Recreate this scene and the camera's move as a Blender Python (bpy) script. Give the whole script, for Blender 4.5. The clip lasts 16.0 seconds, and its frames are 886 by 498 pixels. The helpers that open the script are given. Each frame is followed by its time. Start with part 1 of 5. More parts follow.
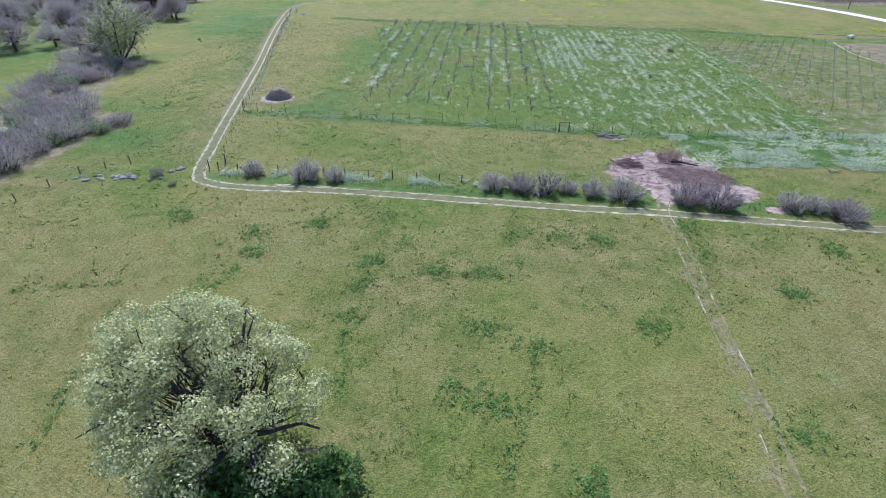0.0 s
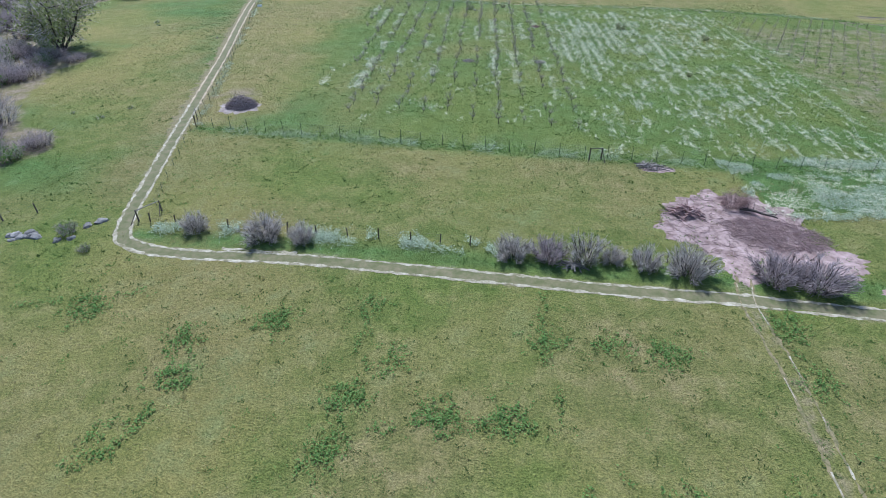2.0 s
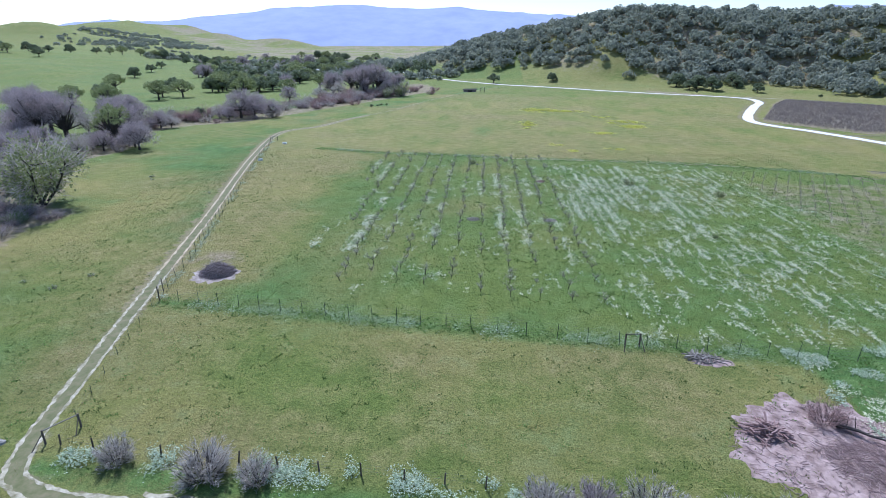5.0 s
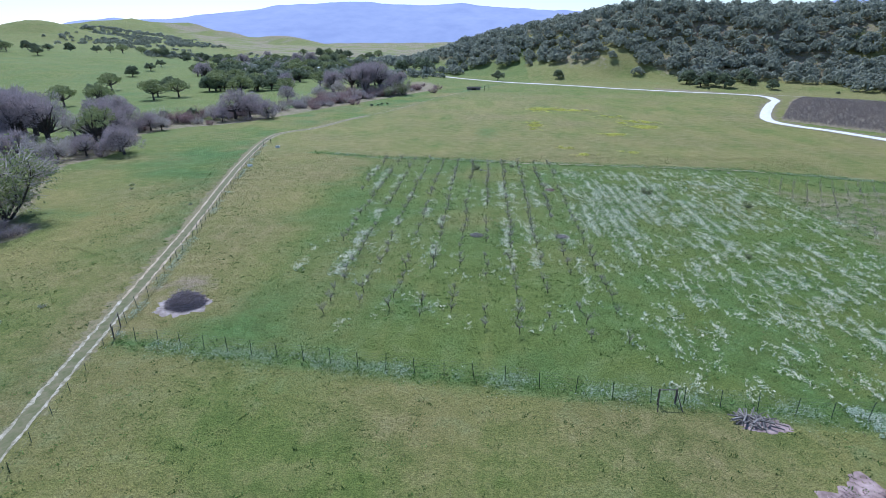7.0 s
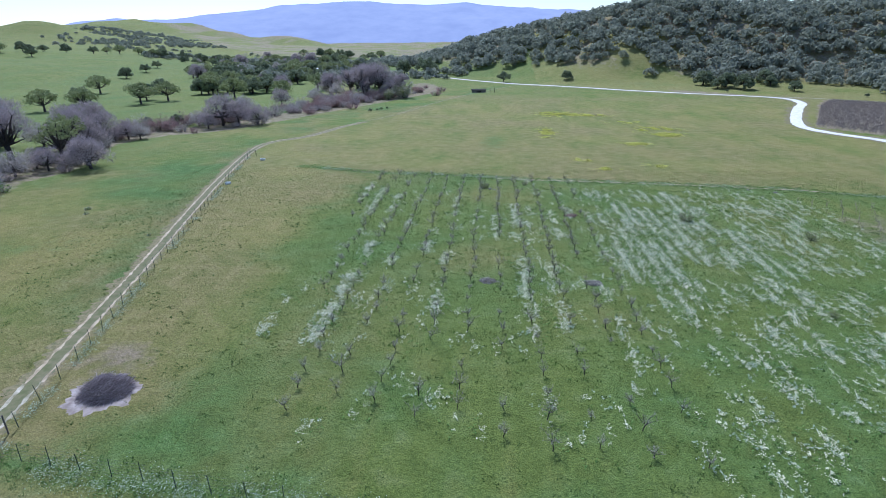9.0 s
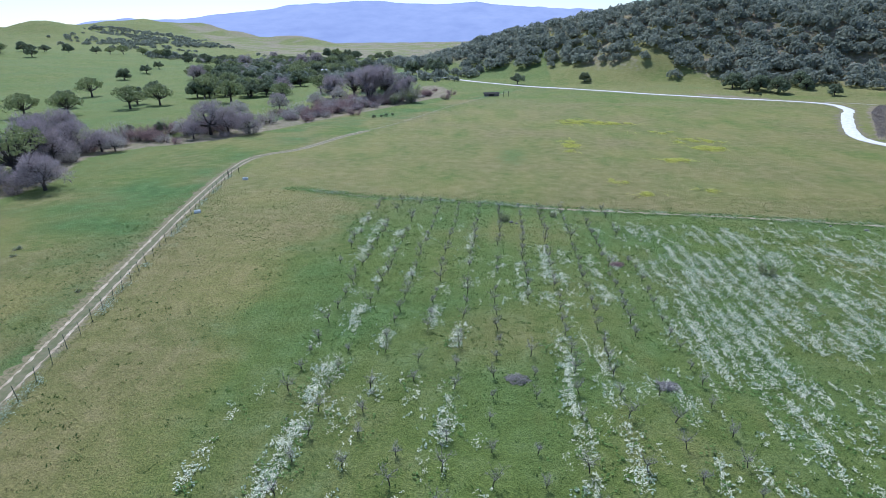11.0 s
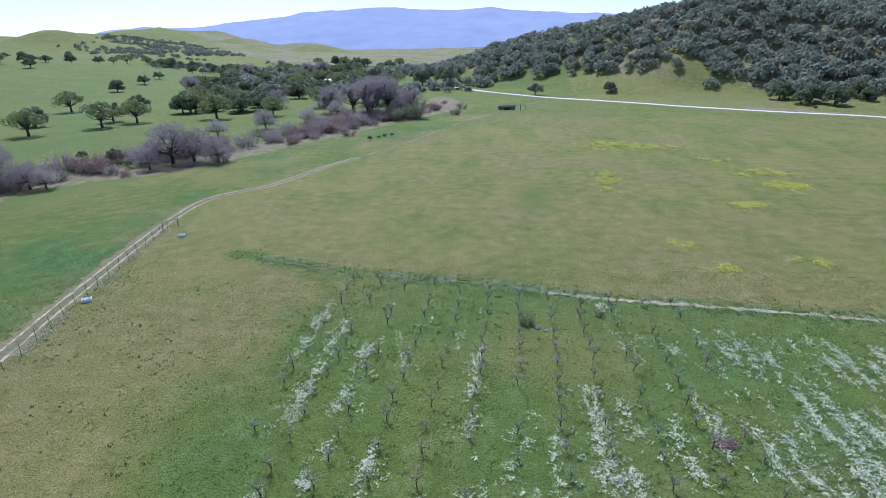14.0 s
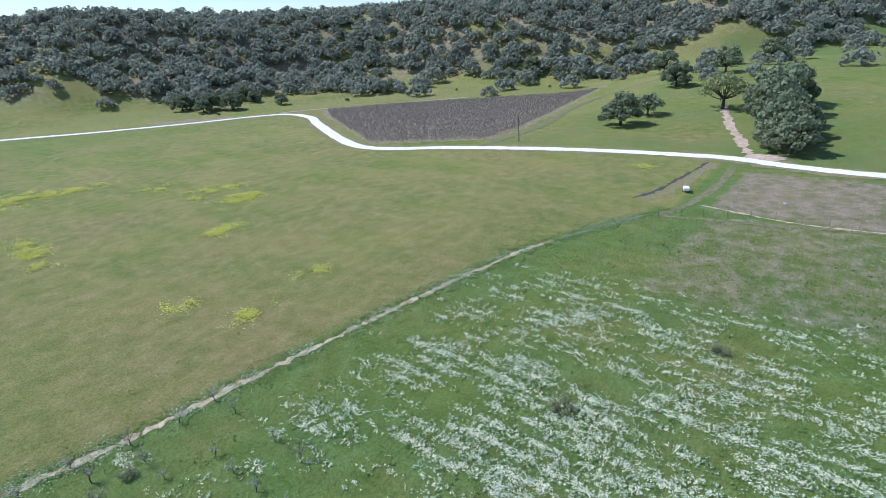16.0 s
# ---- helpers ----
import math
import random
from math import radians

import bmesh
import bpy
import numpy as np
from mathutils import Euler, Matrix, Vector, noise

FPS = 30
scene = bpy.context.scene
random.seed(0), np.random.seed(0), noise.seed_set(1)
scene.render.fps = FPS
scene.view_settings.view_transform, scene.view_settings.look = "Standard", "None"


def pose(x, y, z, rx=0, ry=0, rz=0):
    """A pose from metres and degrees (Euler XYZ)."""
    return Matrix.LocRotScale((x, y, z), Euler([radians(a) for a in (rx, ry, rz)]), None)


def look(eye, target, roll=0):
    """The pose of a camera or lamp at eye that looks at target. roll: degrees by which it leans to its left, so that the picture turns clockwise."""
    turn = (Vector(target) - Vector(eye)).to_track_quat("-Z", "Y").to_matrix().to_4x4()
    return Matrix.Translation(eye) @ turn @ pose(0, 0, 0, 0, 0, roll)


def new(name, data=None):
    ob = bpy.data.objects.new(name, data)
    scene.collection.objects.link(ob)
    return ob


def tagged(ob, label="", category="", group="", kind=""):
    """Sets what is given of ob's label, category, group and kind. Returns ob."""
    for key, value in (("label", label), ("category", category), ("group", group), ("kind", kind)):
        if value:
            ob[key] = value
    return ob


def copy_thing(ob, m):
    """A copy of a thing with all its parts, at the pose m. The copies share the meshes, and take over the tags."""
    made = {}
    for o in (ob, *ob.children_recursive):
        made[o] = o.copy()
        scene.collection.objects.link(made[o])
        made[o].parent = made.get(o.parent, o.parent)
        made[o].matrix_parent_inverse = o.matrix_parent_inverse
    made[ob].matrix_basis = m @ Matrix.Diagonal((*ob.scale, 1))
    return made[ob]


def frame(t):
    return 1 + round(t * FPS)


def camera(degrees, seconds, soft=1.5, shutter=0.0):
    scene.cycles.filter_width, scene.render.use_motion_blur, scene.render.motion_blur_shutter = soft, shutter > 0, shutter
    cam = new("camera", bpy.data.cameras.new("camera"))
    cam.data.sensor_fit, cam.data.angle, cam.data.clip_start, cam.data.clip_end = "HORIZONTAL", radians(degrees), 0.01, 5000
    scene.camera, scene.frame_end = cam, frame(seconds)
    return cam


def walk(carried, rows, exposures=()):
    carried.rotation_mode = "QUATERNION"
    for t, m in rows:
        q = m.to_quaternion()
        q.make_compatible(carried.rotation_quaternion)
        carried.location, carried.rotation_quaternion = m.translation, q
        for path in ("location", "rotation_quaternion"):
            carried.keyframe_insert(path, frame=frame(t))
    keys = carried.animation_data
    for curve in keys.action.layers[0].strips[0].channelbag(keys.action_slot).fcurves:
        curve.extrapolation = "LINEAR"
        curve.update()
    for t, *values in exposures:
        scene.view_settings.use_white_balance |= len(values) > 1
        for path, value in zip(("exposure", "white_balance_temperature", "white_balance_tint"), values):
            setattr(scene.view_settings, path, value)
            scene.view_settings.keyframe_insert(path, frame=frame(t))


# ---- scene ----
cam = camera(79.1, 16.0, soft=0.85)
PATH = [
    (0, (5.377, -15.202, 33.29), (5.247, -13.51, 32.232), -0.4),
    (0.5, (4.789, -8.774, 33.583), (4.658, -7.084, 32.522), -0.4),
    (1, (4.155, -2.554, 33.777), (4.028, -0.863, 32.717), -0.4),
    (1.5, (3.518, 2.969, 33.896), (3.403, 4.661, 32.835), -0.3),
    (2, (2.847, 7.682, 33.822), (2.741, 9.313, 32.67), -0.2),
    (2.5, (2.321, 11.729, 34.096), (2.216, 13.315, 32.882), -0.2),
    (3, (1.799, 15.195, 34.117), (1.69, 16.825, 32.962), -0.1),
    (3.5, (1.523, 17.642, 33.777), (1.407, 19.355, 32.75), -0.1),
    (4, (1.416, 19.766, 33.643), (1.297, 21.547, 32.741), -0.1),
    (4.5, (1.436, 21.469, 33.547), (1.315, 23.31, 32.775), -0.1),
    (4.7, (1.430, 22.060, 33.540), (1.310, 23.921, 32.820), -0.1),
    (7, (1.494, 34.153, 33.602), (1.357, 36.01, 32.871), -0.4),
    (7.5, (1.354, 38.565, 33.653), (1.211, 40.421, 32.92), -0.4),
    (8, (1.188, 43.216, 33.597), (1.041, 45.072, 32.867), -0.5),
    (10.5, (-1.858, 71.686, 34.015), (-2.019, 73.539, 33.279), -0.6),
    (11, (-2.182, 77.977, 33.924), (-2.364, 79.829, 33.191), -0.6),
    (11.5, (-2.666, 84.069, 34.143), (-2.866, 85.919, 33.409), -0.6),
    (12, (-3.382, 90.648, 34.299), (-3.597, 92.497, 33.567), -0.7),
    (12.5, (-3.744, 97.294, 34.369), (-3.972, 99.143, 33.642), -0.8),
    (13, (-3.641, 103.854, 34.533), (-3.875, 105.704, 33.81), -0.9),
    (13.5, (-3.281, 110.285, 34.624), (-3.52, 112.137, 33.907), -1.0),
    (14, (-2.762, 116.362, 34.79), (-2.999, 118.215, 34.075), -1.1),
    (14.5, (-2.257, 122.042, 34.852), (-2.367, 123.907, 34.139), -1.3),
    (15, (-1.582, 127.278, 34.954), (-1.325, 129.128, 34.24), -1.8),
    (15.5, (-0.534, 132.48, 34.777), (0.342, 134.125, 34.051), -3.1),
    (16, (0.614, 137.072, 34.562), (2.023, 138.278, 33.815), -3.7),
]
walk(cam, [(t, look(eye, target, roll)) for t, eye, target, roll in PATH], [(0, 0.46, 5350, 11), (3.0, 0.38, 5250, 12), (4.5, 0.43, 5150, 13), (7.0, 0.2, 5050, 13), (14.5, 0.17, 5150, 12), (15.5, 0.05, 5200, 12), (16, 0.3, 5250, 11)])

# ---------------------------------------------------------------- light
SUN_AZ, SUN_EL = radians(-22), radians(52)
world = bpy.data.worlds.new("world")
scene.world = world
world.use_nodes = True
wn = world.node_tree
sky = wn.nodes.new("ShaderNodeTexSky")
sky.sky_type = "NISHITA"
sky.sun_disc = False
sky.sun_elevation, sky.sun_rotation = SUN_EL, SUN_AZ
sky.altitude, sky.dust_density = 100, 0.6
wn.links.new(sky.outputs[0], wn.nodes["Background"].inputs[0])
wn.nodes["Background"].inputs[1].default_value = 0.115
sun = new("sun", bpy.data.lights.new("sun", "SUN"))
sun.data.energy, sun.data.angle, sun.data.color = 4.6, radians(0.6), (1.0, 0.95, 0.87)
SUN_WAY = Vector((math.sin(SUN_AZ) * math.cos(SUN_EL), math.cos(SUN_AZ) * math.cos(SUN_EL), math.sin(SUN_EL)))
sun.matrix_world = look(SUN_WAY * 300, (0, 0, 0))

# ---------------------------------------------------------------- small numeric tools
rng = np.random.default_rng(7)


def smooth(a, b, v):
    u = np.clip((v - a) / (b - a), 0, 1)
    return u * u * (3 - 2 * u)


def lattice(ix, iy, seed):
    n = (ix * 374761393 + iy * 668265263 + seed * 974634777) & 0x7FFFFFFF
    n = ((n ^ (n >> 13)) * 1274126177) & 0x7FFFFFFF
    return ((n ^ (n >> 16)) & 0xFFFF) / 65535.0


def value_noise(x, y, seed=0):
    x, y = np.asarray(x, float), np.asarray(y, float)
    ix, iy = np.floor(x).astype(np.int64), np.floor(y).astype(np.int64)
    u, v = x - ix, y - iy
    u, v = u * u * (3 - 2 * u), v * v * (3 - 2 * v)
    a, b = lattice(ix, iy, seed), lattice(ix + 1, iy, seed)
    c, d = lattice(ix, iy + 1, seed), lattice(ix + 1, iy + 1, seed)
    return (a * (1 - u) + b * u) * (1 - v) + (c * (1 - u) + d * u) * v


def fbm(x, y, scale, seed=0, octaves=4):
    x, y = np.asarray(x, float) / scale, np.asarray(y, float) / scale
    total, weight, amount = 0, 0, 1.0
    for k in range(octaves):
        total = total + amount * value_noise(x * 2**k + 17.3 * k, y * 2**k - 9.1 * k, seed + k)
        weight += amount
        amount *= 0.5
    return total / weight


def spline(points, step):
    """A smooth line through points, as an array of places about step apart."""
    p = [np.array(q, float) for q in points]
    p = [2 * p[0] - p[1], *p, 2 * p[-1] - p[-2]]
    out = []
    for a, b, c, d in zip(p, p[1:], p[2:], p[3:]):
        n = max(2, int(np.linalg.norm(c - b) / step))
        for k in range(n):
            u = k / n
            out.append(0.5 * (2 * b + (c - a) * u + (2 * a - 5 * b + 4 * c - d) * u**2 + (3 * b - a - 3 * c + d) * u**3))
    return np.array(out + [p[-2]])


def line_gap(x, y, line):
    """Distance from places to a polyline, and how far along it (0 to 1) the nearest place lies."""
    x, y = np.asarray(x, float), np.asarray(y, float)
    best, along = np.full(x.shape, 1e9), np.zeros(x.shape)
    n = len(line) - 1
    for k, (a, b) in enumerate(zip(line, line[1:])):
        ab = b - a
        u = np.clip(((x - a[0]) * ab[0] + (y - a[1]) * ab[1]) / max(1e-9, ab @ ab), 0, 1)
        d = np.hypot(x - a[0] - u * ab[0], y - a[1] - u * ab[1])
        near = d < best
        best, along = np.where(near, d, best), np.where(near, (k + u) / n, along)
    return best, along


def side_of(x, y, line):
    """Signed distance to a polyline: positive on its left, looking along it."""
    x, y = np.asarray(x, float), np.asarray(y, float)
    best, sign = np.full(x.shape, 1e9), np.ones(x.shape)
    for a, b in zip(line, line[1:]):
        ab = b - a
        u = np.clip(((x - a[0]) * ab[0] + (y - a[1]) * ab[1]) / max(1e-9, ab @ ab), 0, 1)
        d = np.hypot(x - a[0] - u * ab[0], y - a[1] - u * ab[1])
        near = d < best
        best = np.where(near, d, best)
        sign = np.where(near, np.sign(ab[0] * (y - a[1]) - ab[1] * (x - a[0])), sign)
    return best * sign


# ---------------------------------------------------------------- the plan
CREEK = spline([(-92, -40), (-86, 20), (-78, 45), (-72, 62), (-75, 77), (-87, 92), (-91, 106), (-95, 118), (-106, 138), (-120, 160), (-128, 180), (-124, 200), (-138, 232), (-128, 258), (-112, 268), (-100, 292), (-82, 335), (-56, 395), (-40, 440), (-52, 500)], 6.0)
TRACK = spline([(60, 45.5), (38.6, 47.6), (29.4, 48.7), (16.5, 49.6), (6, 50.7), (-5, 51.8), (-16.6, 52.8), (-28.5, 53), (-34.6, 54.4), (-37.6, 57.6), (-40.5, 68.9), (-43.2, 80.1), (-47.4, 98.4), (-54.6, 129.3), (-62, 158), (-69, 187.2), (-75.5, 220), (-75.5, 238), (-65.7, 252), (-58, 276.5), (-42.5, 311.9), (-23.8, 376.6), (4.8, 445.5), (24, 480)], 1.2)
RANCH_ROAD = spline([(-100, 680), (-53.6, 589), (14.7, 500), (70.2, 450.8), (122.9, 411), (166, 388), (167, 362), (152, 335), (131.5, 297), (123.5, 276), (126, 262), (134.7, 245.3), (146.2, 211.3), (152.6, 172.2), (149.4, 153.9), (148.1, 136), (152, 100), (170, 40)], 3.0)
HILL_FOOT = np.array([(-200, 770), (-118, 650), (-28, 566), (44, 502), (100, 462), (150, 432), (200, 418), (250, 385), (296, 330), (325, 285), (362, 240), (430, 185), (540, 90), (760, -80)], float)
BAYS = ((-68.0, 78.0, 8.2), (-89.5, 122.5, 8.0))  # hollows that the creek has cut into its east bank
HILLS = ((-1030, 1304, 56, 330), (-1030, 1304, 80, 150), (-1400, 1050, 54, 380), (-1236, 2135, 86, 190), (-1052, 2235, 72, 170), (-840, 2325, 50, 180))  # x, y, height, half-width
DITCH = spline([(-52, 202), (-40, 198), (-31, 195.4), (-18, 193.5), (-5, 191.9), (10, 188.5), (30, 186.6), (46, 184.8), (64, 182.3), (77, 179.5), (95, 172.2), (105.7, 166.5)], 1.0)
FIELD_PATH = spline([(31.5, 55), (30.2, 51.5), (29.3, 48.0), (29.3, 40), (28.4, 27.4), (28.0, 17.9), (27.3, 9.0), (26.8, -8), (27.5, -30)], 0.4)
PLOT = np.array([(128, 276), (150, 242), (178, 242), (284, 261), (216, 348), (186, 377), (166, 345), (128, 276)], float)


def height(x, y):
    x, y = np.asarray(x, float), np.asarray(y, float)
    z = 0 * x
    # creek bed
    gap, _ = line_gap(x, y, CREEK)
    wide = 9.4 + 2.4 * value_noise(x / 11, y / 11, 3)
    cut = 1 - smooth(wide - 2.6, wide, gap)
    for bx, by, br in BAYS:
        cut = np.maximum(cut, 1 - smooth(br - 2.0, br, np.hypot(x - bx, y - by)))
    z = z - 3.2 * cut
    # wooded hill beyond the ranch road
    s = side_of(x, y, HILL_FOOT)
    _, along = line_gap(x, y, HILL_FOOT)
    spur = fbm(x, y, 130, 21, 3)
    rise = smooth(-6, 165, s + 60 * (spur - 0.5) * smooth(0, 40, s))
    top = 59 * smooth(-0.07, 0.25, along) * (0.86 + 0.28 * fbm(x, y, 260, 31, 2))
    z = z + rise * top * (s > -30)
    z = z + 8 * (spur - 0.45) * smooth(0, 60, s) * (s > 0)
    # gentle slope on the far side of the road, to the right
    right = smooth(158, 330, x) * (1 - smooth(185, 262, y - 0.18 * (x - 160))) * smooth(-200, -60, y)
    z = z + 9 * right
    # green downs across the creek
    downs = smooth(-190, -560, x + 0.30 * (y - 350)) * smooth(240, 760, y)
    z = z + 27 * downs * (0.8 + 0.4 * fbm(x, y, 200, 41, 2))
    z = z + 8 * smooth(40, 200, gap) * (x < -100) * (fbm(x, y, 110, 51, 2) - 0.5) * smooth(150, 320, y)
    # rolling country far away
    far = smooth(900, 2200, np.hypot(x, y)) * (1 - smooth(0.0, 0.2, along) * (s > 0))
    z = z + far * (210 * fbm(x, y, 520, 61, 3) - 78) * smooth(-350, -1200, x + 0.12 * y)
    knolls = 0 * x
    for hx, hy, high, half in HILLS:
        knolls = np.maximum(knolls, high * np.exp(-((x - hx) ** 2 + (y - hy) ** 2) / half**2))
    z = np.maximum(z, knolls)
    z = z + 0.9 * smooth(230, 420, y) * (1 - smooth(500, 700, y)) * (fbm(x, y, 60, 71, 2) - 0.5)
    return z


def growing(lo, hi, step, out_lo, out_hi, grow=1.04):
    mid = list(np.arange(lo, hi + 1e-6, step))
    a, d = lo, step
    left = []
    while a > out_lo:
        d *= grow
        a -= d
        left.append(a)
    b, d = hi, step
    rightward = []
    while b < out_hi:
        d *= grow
        b += d
        rightward.append(b)
    return np.array(left[::-1] + mid + rightward)


GX = growing(-130, 170, 1.6, -4600, 4600)
GY = growing(-30, 300, 1.6, -1600, 4700)
GRID_X, GRID_Y = np.meshgrid(GX, GY)
GRID_Z = height(GRID_X, GRID_Y)


def ground_z(x, y):
    """The height of the ground sheet itself."""
    x, y = np.asarray(x, float), np.asarray(y, float)
    i = np.clip(np.searchsorted(GX, x) - 1, 0, len(GX) - 2)
    j = np.clip(np.searchsorted(GY, y) - 1, 0, len(GY) - 2)
    u, v = (x - GX[i]) / (GX[i + 1] - GX[i]), (y - GY[j]) / (GY[j + 1] - GY[j])
    return (GRID_Z[j, i] * (1 - u) + GRID_Z[j, i + 1] * u) * (1 - v) + (GRID_Z[j + 1, i] * (1 - u) + GRID_Z[j + 1, i + 1] * u) * v


# ---------------------------------------------------------------- materials
def nodes_of(name):
    m = bpy.data.materials.new(name)
    m.use_nodes = True
    t = m.node_tree
    return m, t, t.nodes["Principled BSDF"]


def node(t, kind, **values):
    n = t.nodes.new(kind)
    for k, v in values.items():
        n.inputs[k].default_value = v
    return n


def ramp(t, fac, stops):
    r = t.nodes.new("ShaderNodeValToRGB")
    while len(r.color_ramp.elements) < len(stops):
        r.color_ramp.elements.new(0.5)
    for e, (pos, col) in zip(r.color_ramp.elements, stops):
        e.position, e.color = pos, (*col, 1) if len(col) == 3 else col
    t.links.new(fac, r.inputs[0])
    return r.outputs[0]


def blend(t, fac, a, b, mode="MIX"):
    m = t.nodes.new("ShaderNodeMix")
    m.data_type, m.blend_type = "RGBA", mode
    for socket, v in ((m.inputs[0], fac), (m.inputs[6], a), (m.inputs[7], b)):
        if isinstance(v, (int, float)):
            socket.default_value = v
        elif isinstance(v, tuple):
            socket.default_value = (*v, 1)
        else:
            t.links.new(v, socket)
    return m.outputs[2]


def noise_at(t, scale, detail=4.0, rough=0.6, stretch=None):
    g = t.nodes.new("ShaderNodeNewGeometry")
    source = g.outputs["Position"]
    if stretch:
        mp = t.nodes.new("ShaderNodeMapping")
        mp.inputs["Scale"].default_value = stretch
        t.links.new(source, mp.inputs["Vector"])
        source = mp.outputs[0]
    n = node(t, "ShaderNodeTexNoise", Scale=scale, Detail=detail, Roughness=rough)
    t.links.new(source, n.inputs["Vector"])
    return n.outputs["Fac"]


def bump(t, shader, fac, strength, distance):
    b = node(t, "ShaderNodeBump", Strength=strength, Distance=distance)
    t.links.new(fac, b.inputs["Height"])
    t.links.new(b.outputs[0], shader.inputs["Normal"])


def island_value(t, objects=False):
    if objects:
        return t.nodes.new("ShaderNodeObjectInfo").outputs["Random"]
    return t.nodes.new("ShaderNodeNewGeometry").outputs["Random Per Island"]


def varied(name, dark, light, roughness=0.85, scale=6.0, by="island", through_light=0.0, relief=0.0, spread=0.6):
    """A surface whose colour runs from dark to light by piece and by grain."""
    m, t, p = nodes_of(name)
    grain = noise_at(t, scale, 4, 0.65)
    mean = t.nodes.new("ShaderNodeMath")
    mean.operation = "MULTIPLY_ADD"
    t.links.new(grain, mean.inputs[0])
    mean.inputs[1].default_value = 0.7
    if by == "none":
        mean.inputs[2].default_value = 0.15
    else:
        half = t.nodes.new("ShaderNodeMath")
        half.operation = "MULTIPLY"
        half.inputs[1].default_value = spread
        t.links.new(island_value(t, by == "object"), half.inputs[0])
        take = t.nodes.new("ShaderNodeMath")
        take.operation = "SUBTRACT"
        take.inputs[1].default_value = spread / 4
        t.links.new(half.outputs[0], take.inputs[0])
        t.links.new(take.outputs[0], mean.inputs[2])
    colour = ramp(t, mean.outputs[0], [(0.40, dark), (0.66, light)] if by == "none" else [(0.1, dark), (0.85, light)])
    t.links.new(colour, p.inputs["Base Color"])
    p.inputs["Roughness"].default_value = roughness
    p.inputs["Specular IOR Level"].default_value = 0.25
    if relief:
        bump(t, p, grain, 0.6, relief)
    if through_light:
        out = t.nodes["Material Output"]
        tr = t.nodes.new("ShaderNodeBsdfTranslucent")
        t.links.new(colour, tr.inputs[0])
        mx = t.nodes.new("ShaderNodeMixShader")
        mx.inputs[0].default_value = through_light
        t.links.new(p.outputs[0], mx.inputs[1])
        t.links.new(tr.outputs[0], mx.inputs[2])
        t.links.new(mx.outputs[0], out.inputs[0])
    return m


def ground_material():
    m, t, p = nodes_of("meadow")
    zone = t.nodes.new("ShaderNodeVertexColor")
    zone.layer_name = "zone"
    parts = t.nodes.new("ShaderNodeSeparateColor")
    t.links.new(zone.outputs[0], parts.inputs[0])
    dry, lush, bare = parts.outputs[0], parts.outputs[1], parts.outputs[2]
    broad = noise_at(t, 0.045, 5, 0.62)
    middle = noise_at(t, 0.33, 5, 0.68)
    fine = noise_at(t, 2.6, 4, 0.7)
    tiny = noise_at(t, 6.5, 3, 0.75)
    green = ramp(t, middle, [(0.28, (0.098, 0.134, 0.028)), (0.5, (0.138, 0.174, 0.038)), (0.72, (0.192, 0.210, 0.056))])
    straw = ramp(t, middle, [(0.28, (0.184, 0.176, 0.052)), (0.5, (0.236, 0.214, 0.070)), (0.72, (0.286, 0.244, 0.090))])
    wet = ramp(t, middle, [(0.28, (0.054, 0.106, 0.028)), (0.55, (0.102, 0.172, 0.044)), (0.75, (0.175, 0.235, 0.085))])
    soil = ramp(t, middle, [(0.25, (0.170, 0.132, 0.086)), (0.7, (0.325, 0.258, 0.186))])

    def edge(fac, by, soft=0.5):
        """Breaks a zone's border up with noise."""
        a = t.nodes.new("ShaderNodeMath")
        a.operation = "ADD"
        t.links.new(fac, a.inputs[0])
        t.links.new(by, a.inputs[1])
        r = t.nodes.new("ShaderNodeMapRange")
        r.inputs["From Min"].default_value, r.inputs["From Max"].default_value = 1.0 - soft / 2, 1.0 + soft / 2
        t.links.new(a.outputs[0], r.inputs[0])
        return r.outputs[0]

    earth = ramp(t, middle, [(0.28, (0.150, 0.136, 0.050)), (0.5, (0.228, 0.190, 0.080)), (0.72, (0.300, 0.244, 0.118))])
    c = blend(t, edge(dry, broad, 0.55), green, straw)
    c = blend(t, edge(zone.outputs["Alpha"], middle, 0.8), c, earth)
    c = blend(t, edge(lush, middle, 0.45), c, wet)
    c = blend(t, edge(bare, middle, 0.35), c, soil)
    c = blend(t, 1.0, c, ramp(t, fine, [(0.27, (0.58, 0.65, 0.58)), (0.5, (1, 1, 1)), (0.75, (1.32, 1.28, 1.25))]), "MULTIPLY")
    c = blend(t, 0.9, c, ramp(t, tiny, [(0.27, (0.44, 0.50, 0.44)), (0.52, (1, 1, 1)), (0.75, (1.48, 1.45, 1.4))]), "MULTIPLY")
    t.links.new(c, p.inputs["Base Color"])
    p.inputs["Roughness"].default_value = 0.92
    p.inputs["Specular IOR Level"].default_value = 0.15
    both = t.nodes.new("ShaderNodeMath")
    both.operation = "ADD"
    t.links.new(fine, both.inputs[0])
    t.links.new(tiny, both.inputs[1])
    bump(t, p, both.outputs[0], 1.0, 0.2)
    return m


